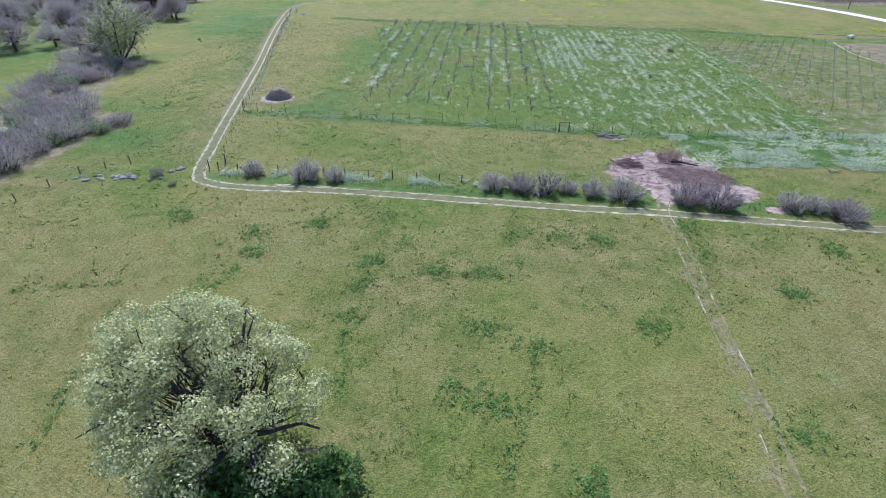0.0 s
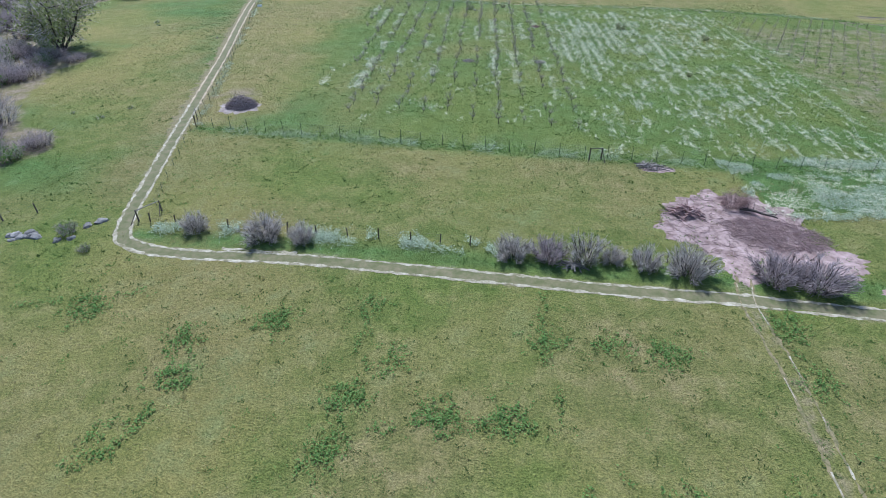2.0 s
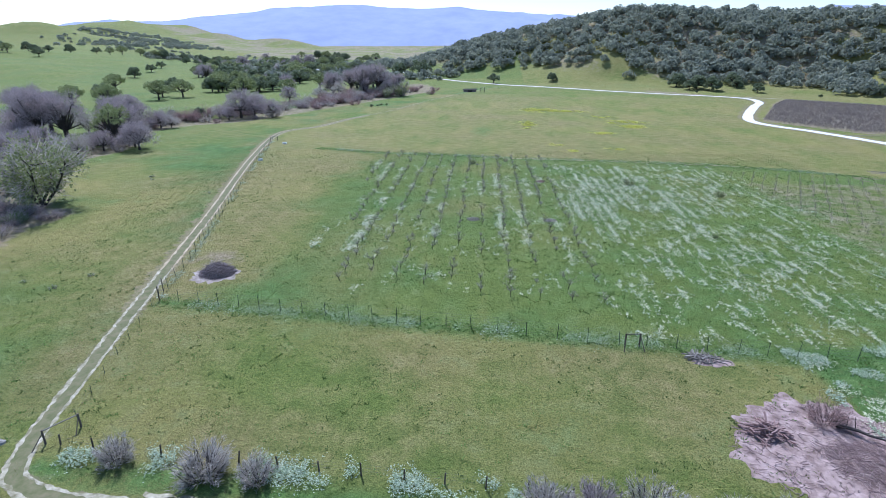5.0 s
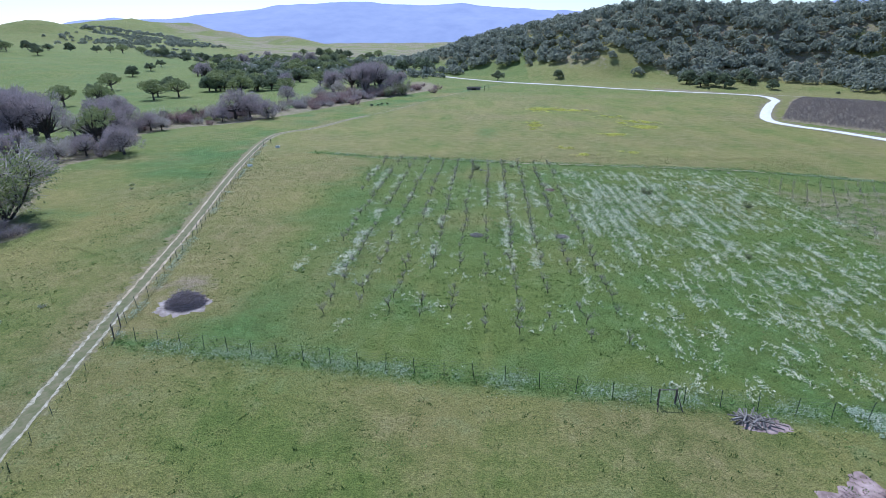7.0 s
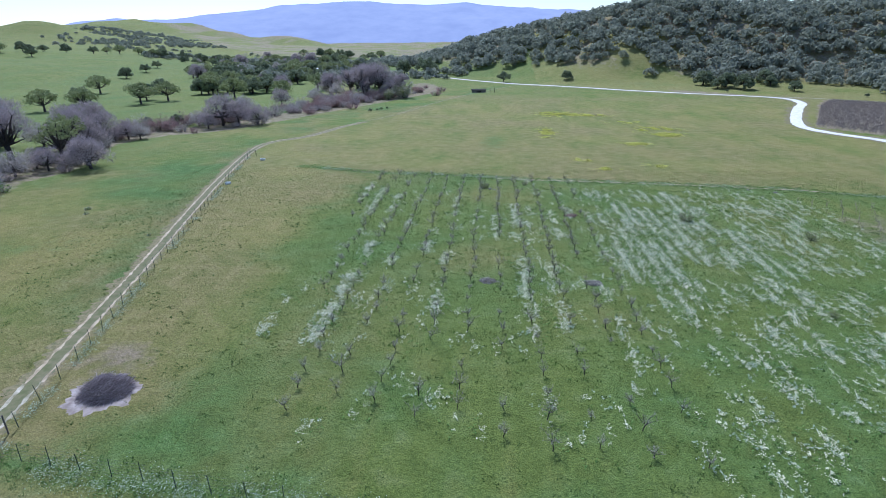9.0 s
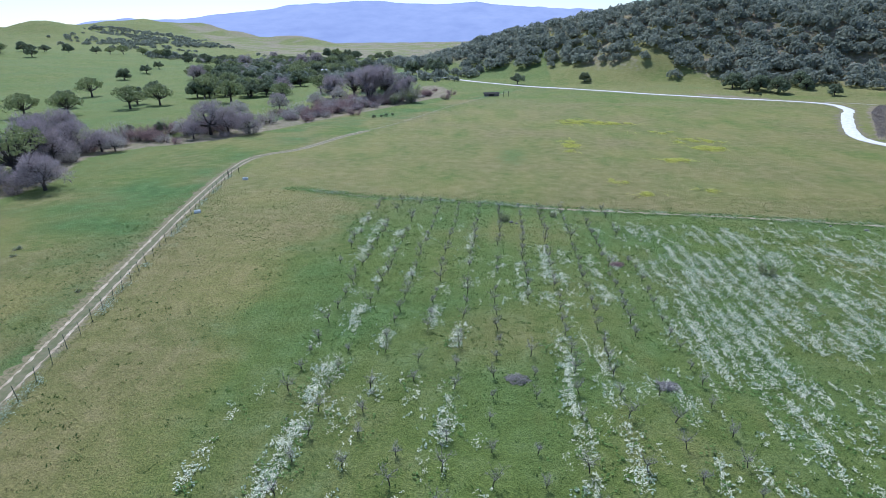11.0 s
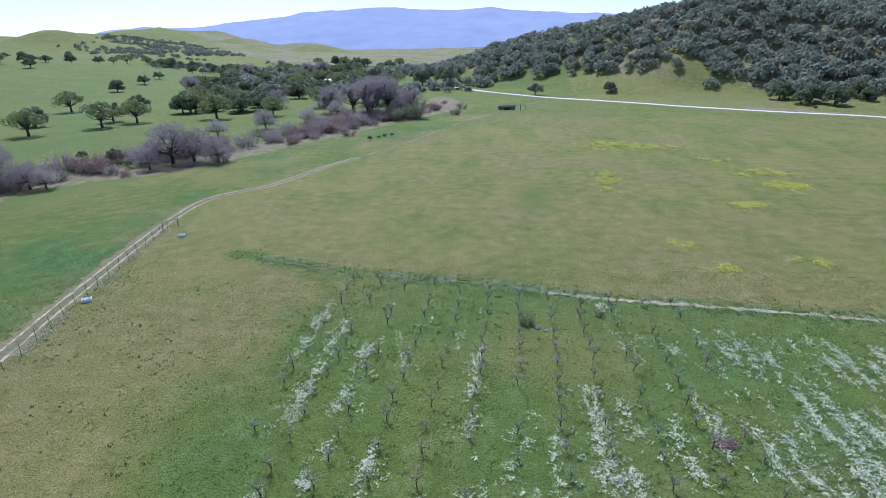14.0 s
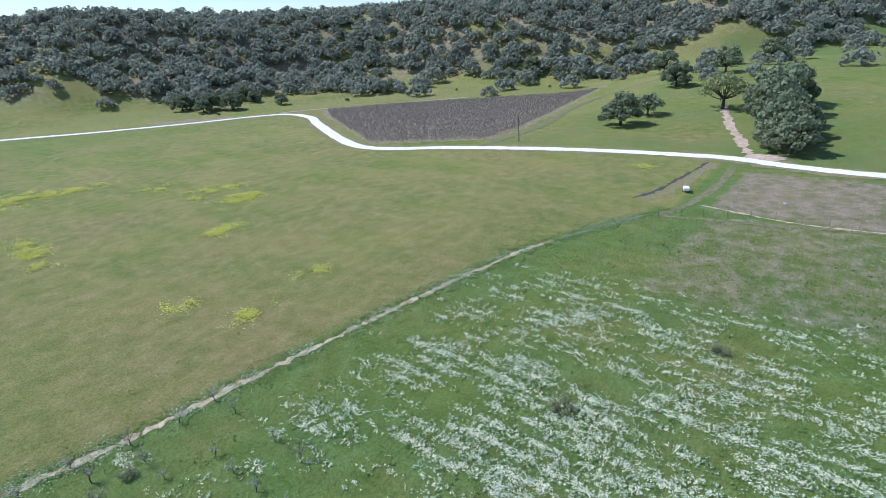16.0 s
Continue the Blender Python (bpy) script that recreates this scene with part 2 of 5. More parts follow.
MEADOW = ground_material()
RUT = varied("rut_dirt", (0.17, 0.155, 0.085), (0.54, 0.485, 0.385), 0.95, 1.1, "none", relief=0.05)
RUT_TAN = varied("tan_rut_dirt", (0.24, 0.19, 0.115), (0.58, 0.475, 0.345), 0.95, 0.8, "none", relief=0.05)
TRACK_SOIL = varied("track_soil", (0.105, 0.115, 0.046), (0.20, 0.17, 0.10), 0.95, 0.9, "none", relief=0.05)
GRAVEL = varied("pale_gravel", (0.55, 0.52, 0.47), (0.80, 0.78, 0.74), 0.95, 0.8, "none", relief=0.02)
BARK = varied("dark_bark", (0.035, 0.030, 0.028), (0.105, 0.092, 0.082), 0.95, 5, "none", relief=0.03)
TWIG = varied("grey_twig", (0.26, 0.23, 0.205), (0.61, 0.56, 0.51), 0.9, 3, "island", 0.35)
TWIG_PURPLE = varied("purple_twig", (0.195, 0.160, 0.160), (0.50, 0.43, 0.43), 0.9, 3, "island", 0.35)
TWIG_MAUVE = varied("mauve_twig", (0.20, 0.132, 0.126), (0.50, 0.375, 0.36), 0.9, 3, "island", 0.3)
TWIG_RED = varied("reddish_twig", (0.19, 0.125, 0.115), (0.47, 0.325, 0.30), 0.9, 3, "island", 0.3)
# far oaks: paler, greyer leaf than oak_leaf, with distance haze mixed into the colour
HAZED_LEAF = varied("hazed_oak_leaf", (0.145, 0.162, 0.118), (0.420, 0.440, 0.345), 0.8, 0.11, "island", 0.5, spread=0.3)
OAK_LEAF = varied("oak_leaf", (0.105, 0.130, 0.070), (0.285, 0.320, 0.185), 0.8, 0.35, "island", 0.4)
SPRING_LEAF = varied("spring_leaf", (0.14, 0.18, 0.06), (0.38, 0.40, 0.19), 0.75, 1.5, "island", 0.35)
PALE_LEAF = varied("pale_new_leaf", (0.27, 0.31, 0.11), (0.74, 0.72, 0.44), 0.7, 1.5, "island", 0.4)
WEED = varied("weed_leaf", (0.080, 0.160, 0.034), (0.200, 0.310, 0.085), 0.85, 1.2, "island", 0.4)
GRASS = varied("grass_blade", (0.080, 0.130, 0.030), (0.230, 0.270, 0.085), 0.85, 0.4, "island", 0.35)
STRAW = varied("dry_grass_blade", (0.18, 0.165, 0.065), (0.38, 0.33, 0.17), 0.85, 0.4, "island", 0.35)
DARK_WEED = varied("dark_weed_leaf", (0.040, 0.085, 0.020), (0.110, 0.170, 0.048), 0.85, 1.2, "island", 0.3)
TAN_SOIL = varied("tan_soil", (0.110, 0.110, 0.046), (0.290, 0.225, 0.130), 0.95, 2.2, "none", relief=0.05)
WHITE_FLOWER = varied("white_flower", (0.50, 0.52, 0.30), (0.92, 0.89, 0.72), 0.8, 1.5, "island", 0.25)
PALE_WEED = varied("pale_weed", (0.19, 0.27, 0.15), (0.54, 0.60, 0.46), 0.85, 1.5, "island", 0.3)
YELLOW_FLOWER = varied("yellow_flower", (0.30, 0.33, 0.06), (0.72, 0.68, 0.14), 0.8, 1.5, "island", 0.2)
POST_WOOD = varied("weathered_post", (0.06, 0.048, 0.038), (0.17, 0.14, 0.115), 0.95, 6, "object", relief=0.01)
POST_STEEL = varied("green_steel_post", (0.030, 0.055, 0.038), (0.075, 0.100, 0.075), 0.6, 6, "object")
WIRE = varied("fence_wire", (0.10, 0.105, 0.10), (0.20, 0.20, 0.19), 0.7, 6, "none")
WIRE.node_tree.nodes["Principled BSDF"].inputs["Metallic"].default_value = 0.3
STONE = varied("field_stone", (0.10, 0.095, 0.085), (0.33, 0.31, 0.285), 0.9, 2.5, "object", relief=0.03)
DIRT_PINK = varied("ashy_dirt", (0.180, 0.125, 0.110), (0.49, 0.375, 0.35), 0.95, 0.7, "none", relief=0.08)
ASH = varied("pale_ash", (0.20, 0.16, 0.14), (0.44, 0.385, 0.36), 0.95, 0.7, "none", relief=0.05)
VINE_GREY = varied("dormant_vine", (0.15, 0.125, 0.112), (0.37, 0.315, 0.285), 0.9, 2.5, "island", 0.2)
CLAY = varied("bare_clay", (0.30, 0.215, 0.155), (0.52, 0.41, 0.32), 0.95, 0.7, "none", relief=0.1)
WHITE_PAINT = varied("white_paint", (0.68, 0.68, 0.66), (0.84, 0.84, 0.82), 0.5, 3, "none")
TIN_ROOF = varied("tin_roof", (0.33, 0.34, 0.36), (0.55, 0.56, 0.58), 0.45, 1.2, "none")
PLANK = varied("grey_plank", (0.13, 0.115, 0.10), (0.30, 0.27, 0.24), 0.9, 4, "object", relief=0.01)


# ---------------------------------------------------------------- mesh tools
class Shell:
    """Collects vertices and faces, and becomes one mesh object."""

    def __init__(self):
        self.v, self.f, self.n = [], [], 0

    def add(self, verts, faces):
        verts = np.asarray(verts, float).reshape(-1, 3)
        self.v.append(verts)
        self.f.extend([tuple(int(i) + self.n for i in f) for f in faces])
        self.n += len(verts)

    def add_many(self, verts, size):
        """Loose polygons of so many corners each: an array (count, size, 3)."""
        verts = np.asarray(verts, float).reshape(-1, 3)
        self.v.append(verts)
        ids = np.arange(self.n, self.n + len(verts)).reshape(-1, size)
        self.f.extend(map(tuple, ids.tolist()))
        self.n += len(verts)

    def tube(self, path, radii, sides=5, closed=True):
        path = np.asarray(path, float)
        rings = []
        for k, p in enumerate(path):
            way = path[min(k + 1, len(path) - 1)] - path[max(k - 1, 0)]
            way = way / max(1e-9, np.linalg.norm(way))
            a = np.cross(way, (0.31, 0.17, 0.93) if abs(way[2]) < 0.9 else (1, 0.1, 0))
            a /= np.linalg.norm(a)
            b = np.cross(way, a)
            ang = np.arange(sides) * 2 * np.pi / sides
            rings.append(p + radii[k] * (np.cos(ang)[:, None] * a + np.sin(ang)[:, None] * b))
        faces = []
        for k in range(len(path) - 1):
            for i in range(sides):
                j = (i + 1) % sides
                faces.append((k * sides + i, k * sides + j, (k + 1) * sides + j, (k + 1) * sides + i))
        if closed:
            faces.append(tuple(range(sides))[::-1])
            faces.append(tuple((len(path) - 1) * sides + i for i in range(sides)))
        self.add(np.concatenate(rings), faces)

    def cards(self, places, size, r, stretch=1.0, up=0.0, sides=4, facing=None, jitter=0.35):
        """Small leaf-like polygons at places, turned at random."""
        places = np.asarray(places, float).reshape(-1, 3)
        n = len(places)
        if not n:
            return
        a = r.normal(size=(n, 3))
        a[:, 2] *= 1 - up
        a /= np.linalg.norm(a, axis=1, keepdims=True)
        if facing is not None:
            facing = facing + r.normal(0, jitter, (n, 3))
            a = np.cross(facing, a)
            a /= np.linalg.norm(a, axis=1, keepdims=True) + 1e-9
            b = np.cross(facing, a)
        else:
            b = np.cross(a, r.normal(size=(n, 3)) + (0, 0, 6 * up))
        b /= np.linalg.norm(b, axis=1, keepdims=True) + 1e-9
        s = (np.asarray(size) * r.uniform(0.6, 1.4, n))[:, None]
        a, b = a * s * stretch, b * s
        if sides == 3:
            self.add_many(np.stack([places - a * 0.6 - b * 0.6, places + b * 0.7 - a * 0.5, places + a], 1), 3)
        else:
            self.add_many(np.stack([places - a, places + b * 0.8 - a * 0.1, places + a, places - b * 0.8 + a * 0.1], 1), 4)

    def twigs(self, starts, ends, width, r):
        """Thin three-cornered twigs."""
        starts, ends = np.asarray(starts, float).reshape(-1, 3), np.asarray(ends, float).reshape(-1, 3)
        side = np.cross(ends - starts, r.normal(size=starts.shape))
        side /= np.linalg.norm(side, axis=1, keepdims=True) + 1e-9
        side = side * np.asarray(width).reshape(-1, 1)
        self.add_many(np.stack([starts - side, starts + side, ends], 1), 3)

    def data(self, name, material, soft=False):
        me = bpy.data.meshes.new(name)
        v = np.concatenate(self.v) if self.v else np.zeros((0, 3))
        me.from_pydata(v.tolist(), [], self.f)
        if material:
            me.materials.append(material)
        if soft:
            me.polygons.foreach_set("use_smooth", [True] * len(me.polygons))
        me.update()
        return me


def part(name, shell, material, parent, label="", soft=False):
    ob = new(name, shell.data(name, material, soft))
    ob.parent = parent
    return tagged(ob, label, kind="stuff" if name in ("twig_haze", "foliage", "crown", "bud_haze") else "")


def thing(name, label, category, group="", m=None, kind=""):
    ob = new(name)
    ob.empty_display_size = 0.2
    if m is not None:
        ob.matrix_world = m
    return tagged(ob, label, category, group, kind)


def whole(name, shell, material, label, category, group="", kind="", soft=False):
    return tagged(new(name, shell.data(name, material, soft)), label, category, group, kind)


# ---------------------------------------------------------------- ground
def zones(x, y):
    """How dry, how lush and how bare the ground is, each 0 to 1."""
    track = side_of(x, y, TRACK[::4])
    tgap = np.abs(track)
    n1, n2, n3 = fbm(x, y, 26, 81, 3), fbm(x, y, 9, 91, 3), fbm(x, y * 0.3, 5, 95, 3)
    wob = 2.5 * (n2 - 0.5)
    dy = y - np.interp(x, DITCH[:, 0], DITCH[:, 1]) + wob
    dy = np.where(x < -50, y - 202 + wob, dy)
    dy = np.where(x > 105, y - 167 - 0.05 * (x - 105) + wob, dy)
    west = smooth(-1.5, 1.5, track + wob) * smooth(52, 56, y)
    east = 1 - west
    near = 1 - smooth(50, 54, y + 0.06 * x + wob)
    strip = (1 - near) * (1 - smooth(82, 86, y + 0.115 * (x + 20) + wob)) * east
    beyond = smooth(-0.8, 0.8, dy) * east
    block = (1 - near) * (1 - strip) * (1 - beyond) * east
    edge = smooth(-42, -27, x + 6 * (n2 - 0.5))

    def mix(a, b, w):
        return a * (1 - w) + b * w

    dry = mix(0.36, 0.52 + 1.0 * (n1 - 0.5) + 1.0 * (n2 - 0.5) - 0.08 * smooth(-30, 40, x), near)
    lush = mix(0.25, 0.20 + 0.55 * (n2 - 0.5) + 0.3 * (n1 - 0.5), near)
    dry = mix(dry, 0.56 + 1.0 * (n1 - 0.5) + 0.8 * (n2 - 0.5), strip)
    lush = mix(lush, 0.24 + 0.6 * (n2 - 0.5), strip)
    rows_dry = 0.12 * np.cos((x + 18.8) * 2 * np.pi / 4.25)
    dry = mix(dry, mix(0.70, 0.24 + rows_dry, edge) + 0.7 * (n1 - 0.5), block)
    lush = mix(lush, mix(0.12, 0.43, edge) + 0.6 * (n2 - 0.5), block)
    dry = mix(dry, 0.55 + 0.7 * (n3 - 0.5) + 0.2 * (n1 - 0.5) - 0.22 * smooth(320, 420, y), beyond)
    lush = mix(lush, 0.12 + 0.45 * (n3 - 0.5) + 0.2 * smooth(330, 420, y), beyond)
    dry = mix(dry, 0.40 + 1.7 * (n1 - 0.5) - 0.16 * smooth(130, 190, y), west)
    lush = mix(lush, 0.26 - 0.9 * (n1 - 0.5) + 0.8 * (n2 - 0.5) + 0.08 * smooth(100, 180, y), west)
    far = np.maximum(smooth(-95, -125, x) * smooth(150, 200, y), smooth(430, 520, y))
    lush = mix(lush, 0.36 + 0.7 * (n1 - 0.5), far)
    dry = mix(dry, 0.34 + 0.6 * (n1 - 0.5), far)
    slope = smooth(2, 8, side_of(x, y, RANCH_ROAD)) * (x > 40)
    lush = mix(lush, 0.22 + 0.7 * (n1 - 0.5) + 0.2 * smooth(240, 220, y), slope)
    dry = mix(dry, 0.54 + 0.8 * (n1 - 0.5) + 0.25 * smooth(20, 90, side_of(x, y, HILL_FOOT)), slope)
    away = smooth(900, 1300, np.hypot(x, y))
    lush, dry = mix(lush, 0.22, away), mix(dry, 0.40, away)
    # greener growth by the shrubs, the fence and the ditch
    lush = np.maximum(lush, 0.70 * np.exp(-((y - 55.3 + 0.07 * (x + 20)) / 2.4) ** 2) * (x > -36) * (x < 60))
    lush = np.maximum(lush, 0.60 * np.exp(-((y - 84.5 + 0.115 * (x + 20)) / 2.6) ** 2) * (x > -43) * (x < 60))
    lush = np.maximum(lush, 0.78 * smooth(36, 40, x) * smooth(63, 67, y) * (1 - smooth(79, 83, y)))
    dgap, _ = line_gap(x, y, DITCH[::6])
    lush = np.maximum(lush, 0.60 * np.exp(-((dgap / 2.6) ** 2)))
    lush = np.maximum(lush, 0.55 * np.exp(-(((x - 3) / 6) ** 2 + ((y - 243) / 18) ** 2)))
    bare = 0.06 + 0.25 * (n2 - 0.5)
    bare = np.maximum(bare, (0.52 + 0.06 * smooth(60, 90, y)) * np.exp(-((tgap / (1.5 + 0.8 * smooth(60, 100, y))) ** 2)) * (1 - 0.3 * smooth(240, 300, y)))
    bare = np.maximum(bare, 0.56 * np.exp(-(((x + 41) / 6) ** 2 + ((y - 103) / 6) ** 2)))
    bare = np.maximum(bare, 0.62 * smooth(104, 110, x) * (1 - smooth(138, 146, x)) * (1 - smooth(160, 164, y)) * smooth(40, 70, y))
    bare = np.maximum(bare, 0.43 * smooth(64, 70, x) * (1 - smooth(104, 108, x)) * (1 - smooth(158, 166, y)) * smooth(60, 80, y))
    pgap, _ = line_gap(x, y, FIELD_PATH[::8])
    bare = np.maximum(bare, 0.47 * np.exp(-((pgap / 1.2) ** 2)))
    cgap, _ = line_gap(x, y, CREEK[::2])
    bare = np.maximum(bare, 0.60 * (1 - smooth(8, 11, cgap)))
    for bx, by, br in BAYS:
        bare = np.maximum(bare, 0.62 * (1 - smooth(br - 1.5, br + 0.5, np.hypot(x - bx, y - by))))
    plot = (side_of(x, y, PLOT) > 0) & (x > 120) & (y > 236) & (x < 300)
    bare = np.maximum(bare, 0.62 * plot)
    wood = smooth(10, 60, side_of(x, y, HILL_FOOT)) * smooth(0.28, 0.5, fbm(x, y, 40, 131, 3))
    bare = np.maximum(bare, 0.58 * wood)
    # reddish dry earth that shows through thin grass
    n4 = fbm(x, y, 19, 85, 3)
    thin = 0.30 + 1.5 * (n4 - 0.5)
    thin = mix(thin, 0.33 + 1.7 * (n4 - 0.5), near)
    thin = mix(thin, 0.26 + 1.3 * (n4 - 0.5) + 0.26 * np.exp(-(((x + 8) / 22) ** 2 + ((y - 75) / 5) ** 2)), strip)
    thin = mix(thin, mix(0.36, 0.16, edge) + 0.9 * (n4 - 0.5), block)
    thin = mix(thin, 0.30 + 1.1 * (n4 - 0.5), beyond)
    thin = mix(thin, 0.24 + 1.3 * (n4 - 0.5) + 0.3 * np.exp(-(((tgap - 3) / 3) ** 2)), west)
    thin = mix(thin, 0.15, np.maximum(far, away))
    return np.clip(np.stack([dry, lush, bare, thin], -1), 0, 1)


def build_ground():
    ny, nx = GRID_X.shape
    me = bpy.data.meshes.new("ground")
    verts = np.stack([GRID_X, GRID_Y, GRID_Z], -1).reshape(-1, 3)
    ids = np.arange(ny * nx).reshape(ny, nx)
    quads = np.stack([ids[:-1, :-1], ids[:-1, 1:], ids[1:, 1:], ids[1:, :-1]], -1).reshape(-1, 4)
    me.from_pydata(verts.tolist(), [], quads.tolist())
    layer = me.color_attributes.new("zone", "FLOAT_COLOR", "POINT")
    layer.data.foreach_set("color", zones(verts[:, 0], verts[:, 1]).astype(np.float32).ravel())
    me.polygons.foreach_set("use_smooth", [True] * len(me.polygons))
    me.materials.append(MEADOW)
    me.update()
    return tagged(new("ground", me), "green and straw-coloured spring meadow with rolling hills", "ground", kind="structure")


build_ground()


def ribbon(line, half, offset=0.0, lift=0.03, rough=0.25, r=rng, across=3, seed=5):
    """A strip of ground along a line, with a ragged border."""
    way = np.gradient(line, axis=0)
    way /= np.linalg.norm(way, axis=1, keepdims=True)
    side = np.stack([-way[:, 1], way[:, 0]], -1)
    s = np.arange(len(line))
    shell = Shell()
    lo = -half * (1 + rough * (2 * value_noise(s / 1.7, s * 0, seed) - 1) + r.uniform(-rough, rough, len(s)) * 0.6)
    hi = half * (1 + rough * (2 * value_noise(s / 1.7, s * 0 + 5, seed) - 1) + r.uniform(-rough, rough, len(s)) * 0.6)
    rows = []
    for k in range(across):
        u = k / (across - 1)
        xy = line + side * (offset + lo * (1 - u) + hi * u)[:, None]
        rows.append(np.c_[xy, ground_z(xy[:, 0], xy[:, 1]) + lift * (1 if 0 < k < across - 1 else 0.6)])
    verts = np.stack(rows, 1)
    n = len(line)
    ids = np.arange(n * across).reshape(n, across)
    faces = np.stack([ids[:-1, :-1], ids[:-1, 1:], ids[1:, 1:], ids[1:, :-1]], -1).reshape(-1, 4)
    shell.add(verts, faces[:, ::-1])
    return shell


def build_tracks():
    fine = spline(TRACK, 0.35)
    cut = int(len(fine) * 0.62)
    near, far = fine[: cut + 1], fine[cut:]
    whole("track_soil", ribbon(near, 0.84, 0, 0.012, 0.3), TRACK_SOIL, "worn dull earth strip of a farm track", "track", kind="structure")
    bend = int(np.argmax(near[:, 1] > 84))
    whole("track_shoulder", ribbon(near[bend:], 1.55, 0.4, 0.006, 0.5, seed=43), TAN_SOIL, "tan thinly grassed shoulder of the farm track", "track", kind="structure")
    for off, width in ((-0.80, 0.17), (0.80, 0.19)):
        turn_off = int(np.argmax(near[:, 1] > 98))
        whole("wheel_rut", ribbon(near[turn_off:], width, off, 0.035, 0.7, seed=int(29 + off * 3)), RUT_TAN, "tan wheel rut worn into the meadow", "track", kind="structure")
        whole("wheel_rut", ribbon(near[: turn_off + 1], width, off, 0.035, 0.7, seed=int(9 + off * 3)), RUT, "pale dusty wheel rut worn into the meadow", "track", kind="structure")
        whole("wheel_rut", ribbon(far, 0.13, off, 0.05, 0.9, seed=int(19 + off * 3)), TRACK_SOIL if off < 0 else RUT_TAN, "faint wheel rut along the meadow's edge", "track", kind="structure")
    path = FIELD_PATH
    for off in (-0.62, 0.75):
        whole("faint_rut", ribbon(path, 0.12, off, 0.03, 1.0, seed=31 + int(off * 8)), TAN_SOIL, "faint brownish rut through short grass", "track", kind="structure")
    r = np.random.default_rng(3)
    for k in range(22):
        a = int(r.integers(4, len(path) - 12))
        n = int(r.integers(3, 9))
        whole("dusty_fleck", ribbon(path[a : a + n], 0.055, float(r.choice([-0.62, 0.75])), 0.045, 0.9, seed=k), RUT, "short pale dusty stretch of rut", "track", kind="structure")
    whole("road_verge", ribbon(spline(RANCH_ROAD, 2.0), 4.0, 0, 0.10, 0.4, across=5, seed=15), TAN_SOIL, "dusty tan verge of the ranch road", "road", kind="structure")
    whole("ranch_road", ribbon(spline(RANCH_ROAD, 2.0), 2.2, 0, 0.22, 0.10, across=5), GRAVEL, "pale gravel ranch road below the wooded hill", "road", kind="structure")


build_tracks()


def build_mountains():
    """Blue ranges at the end of the valley, their haze painted as glow."""
    m, t, p = nodes_of("haze_glow_range")
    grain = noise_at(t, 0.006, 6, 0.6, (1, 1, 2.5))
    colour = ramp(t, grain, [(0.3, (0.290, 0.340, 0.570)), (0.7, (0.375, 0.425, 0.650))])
    # aerial haze is put into this pale blue emission; the rock itself is near black
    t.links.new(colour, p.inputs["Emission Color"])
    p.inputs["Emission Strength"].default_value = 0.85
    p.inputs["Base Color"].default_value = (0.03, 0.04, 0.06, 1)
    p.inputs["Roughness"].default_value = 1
    shell = Shell()
    az = np.radians(np.linspace(-75, 80, 320))
    deg = np.degrees(az)
    crest = np.interp(deg, [-75, -48, -42, -38, -33, -29, -25, -21, -18, -14, -10, -6, -2, 2, 5, 12, 40, 80], [60, 80, 118, 128, 170, 168, 205, 235, 270, 292, 278, 262, 268, 246, 222, 205, 240, 200])
    crest = crest + 34 * (fbm(deg, deg * 0, 3.0, 111, 5) - 0.5)
    rows = []
    for k, u in enumerate((0.0, 0.3, 0.55, 0.8, 1.0)):
        rad = 3700 + 700 * u
        z = -40 + (crest + 40) * u**0.8 + 20 * (fbm(deg * 2 + 40 * u, deg * 0 + 9 * u, 4.0, 121, 3) - 0.5) * (u > 0)
        rows.append(np.c_[rad * np.sin(az), rad * np.cos(az), z])
    verts = np.stack(rows, 0)
    n = len(az)
    ids = np.arange(5 * n).reshape(5, n)
    faces = np.stack([ids[:-1, :-1], ids[:-1, 1:], ids[1:, 1:], ids[1:, :-1]], -1).reshape(-1, 4)
    shell.add(verts, faces)
    whole("mountain_range", shell, m, "mountain range across the valley, its blue haze painted as glow", "mountains", kind="structure", soft=True)


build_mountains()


# ---------------------------------------------------------------- plants
def limb(shell, start, way, length, radius, r, segs=4, wander=0.25, lift=0.1, sides=5, tip=0.35):
    """One crooked limb; gives the places along it."""
    pts = [np.array(start, float)]
    way = np.array(way, float) / np.linalg.norm(way)
    for _ in range(segs):
        way = way + r.normal(0, wander, 3) + (0, 0, lift)
        way /= np.linalg.norm(way)
        pts.append(pts[-1] + way * length / segs)
    shell.tube(pts, np.linspace(radius, radius * tip, segs + 1), sides)
    return np.array(pts), way


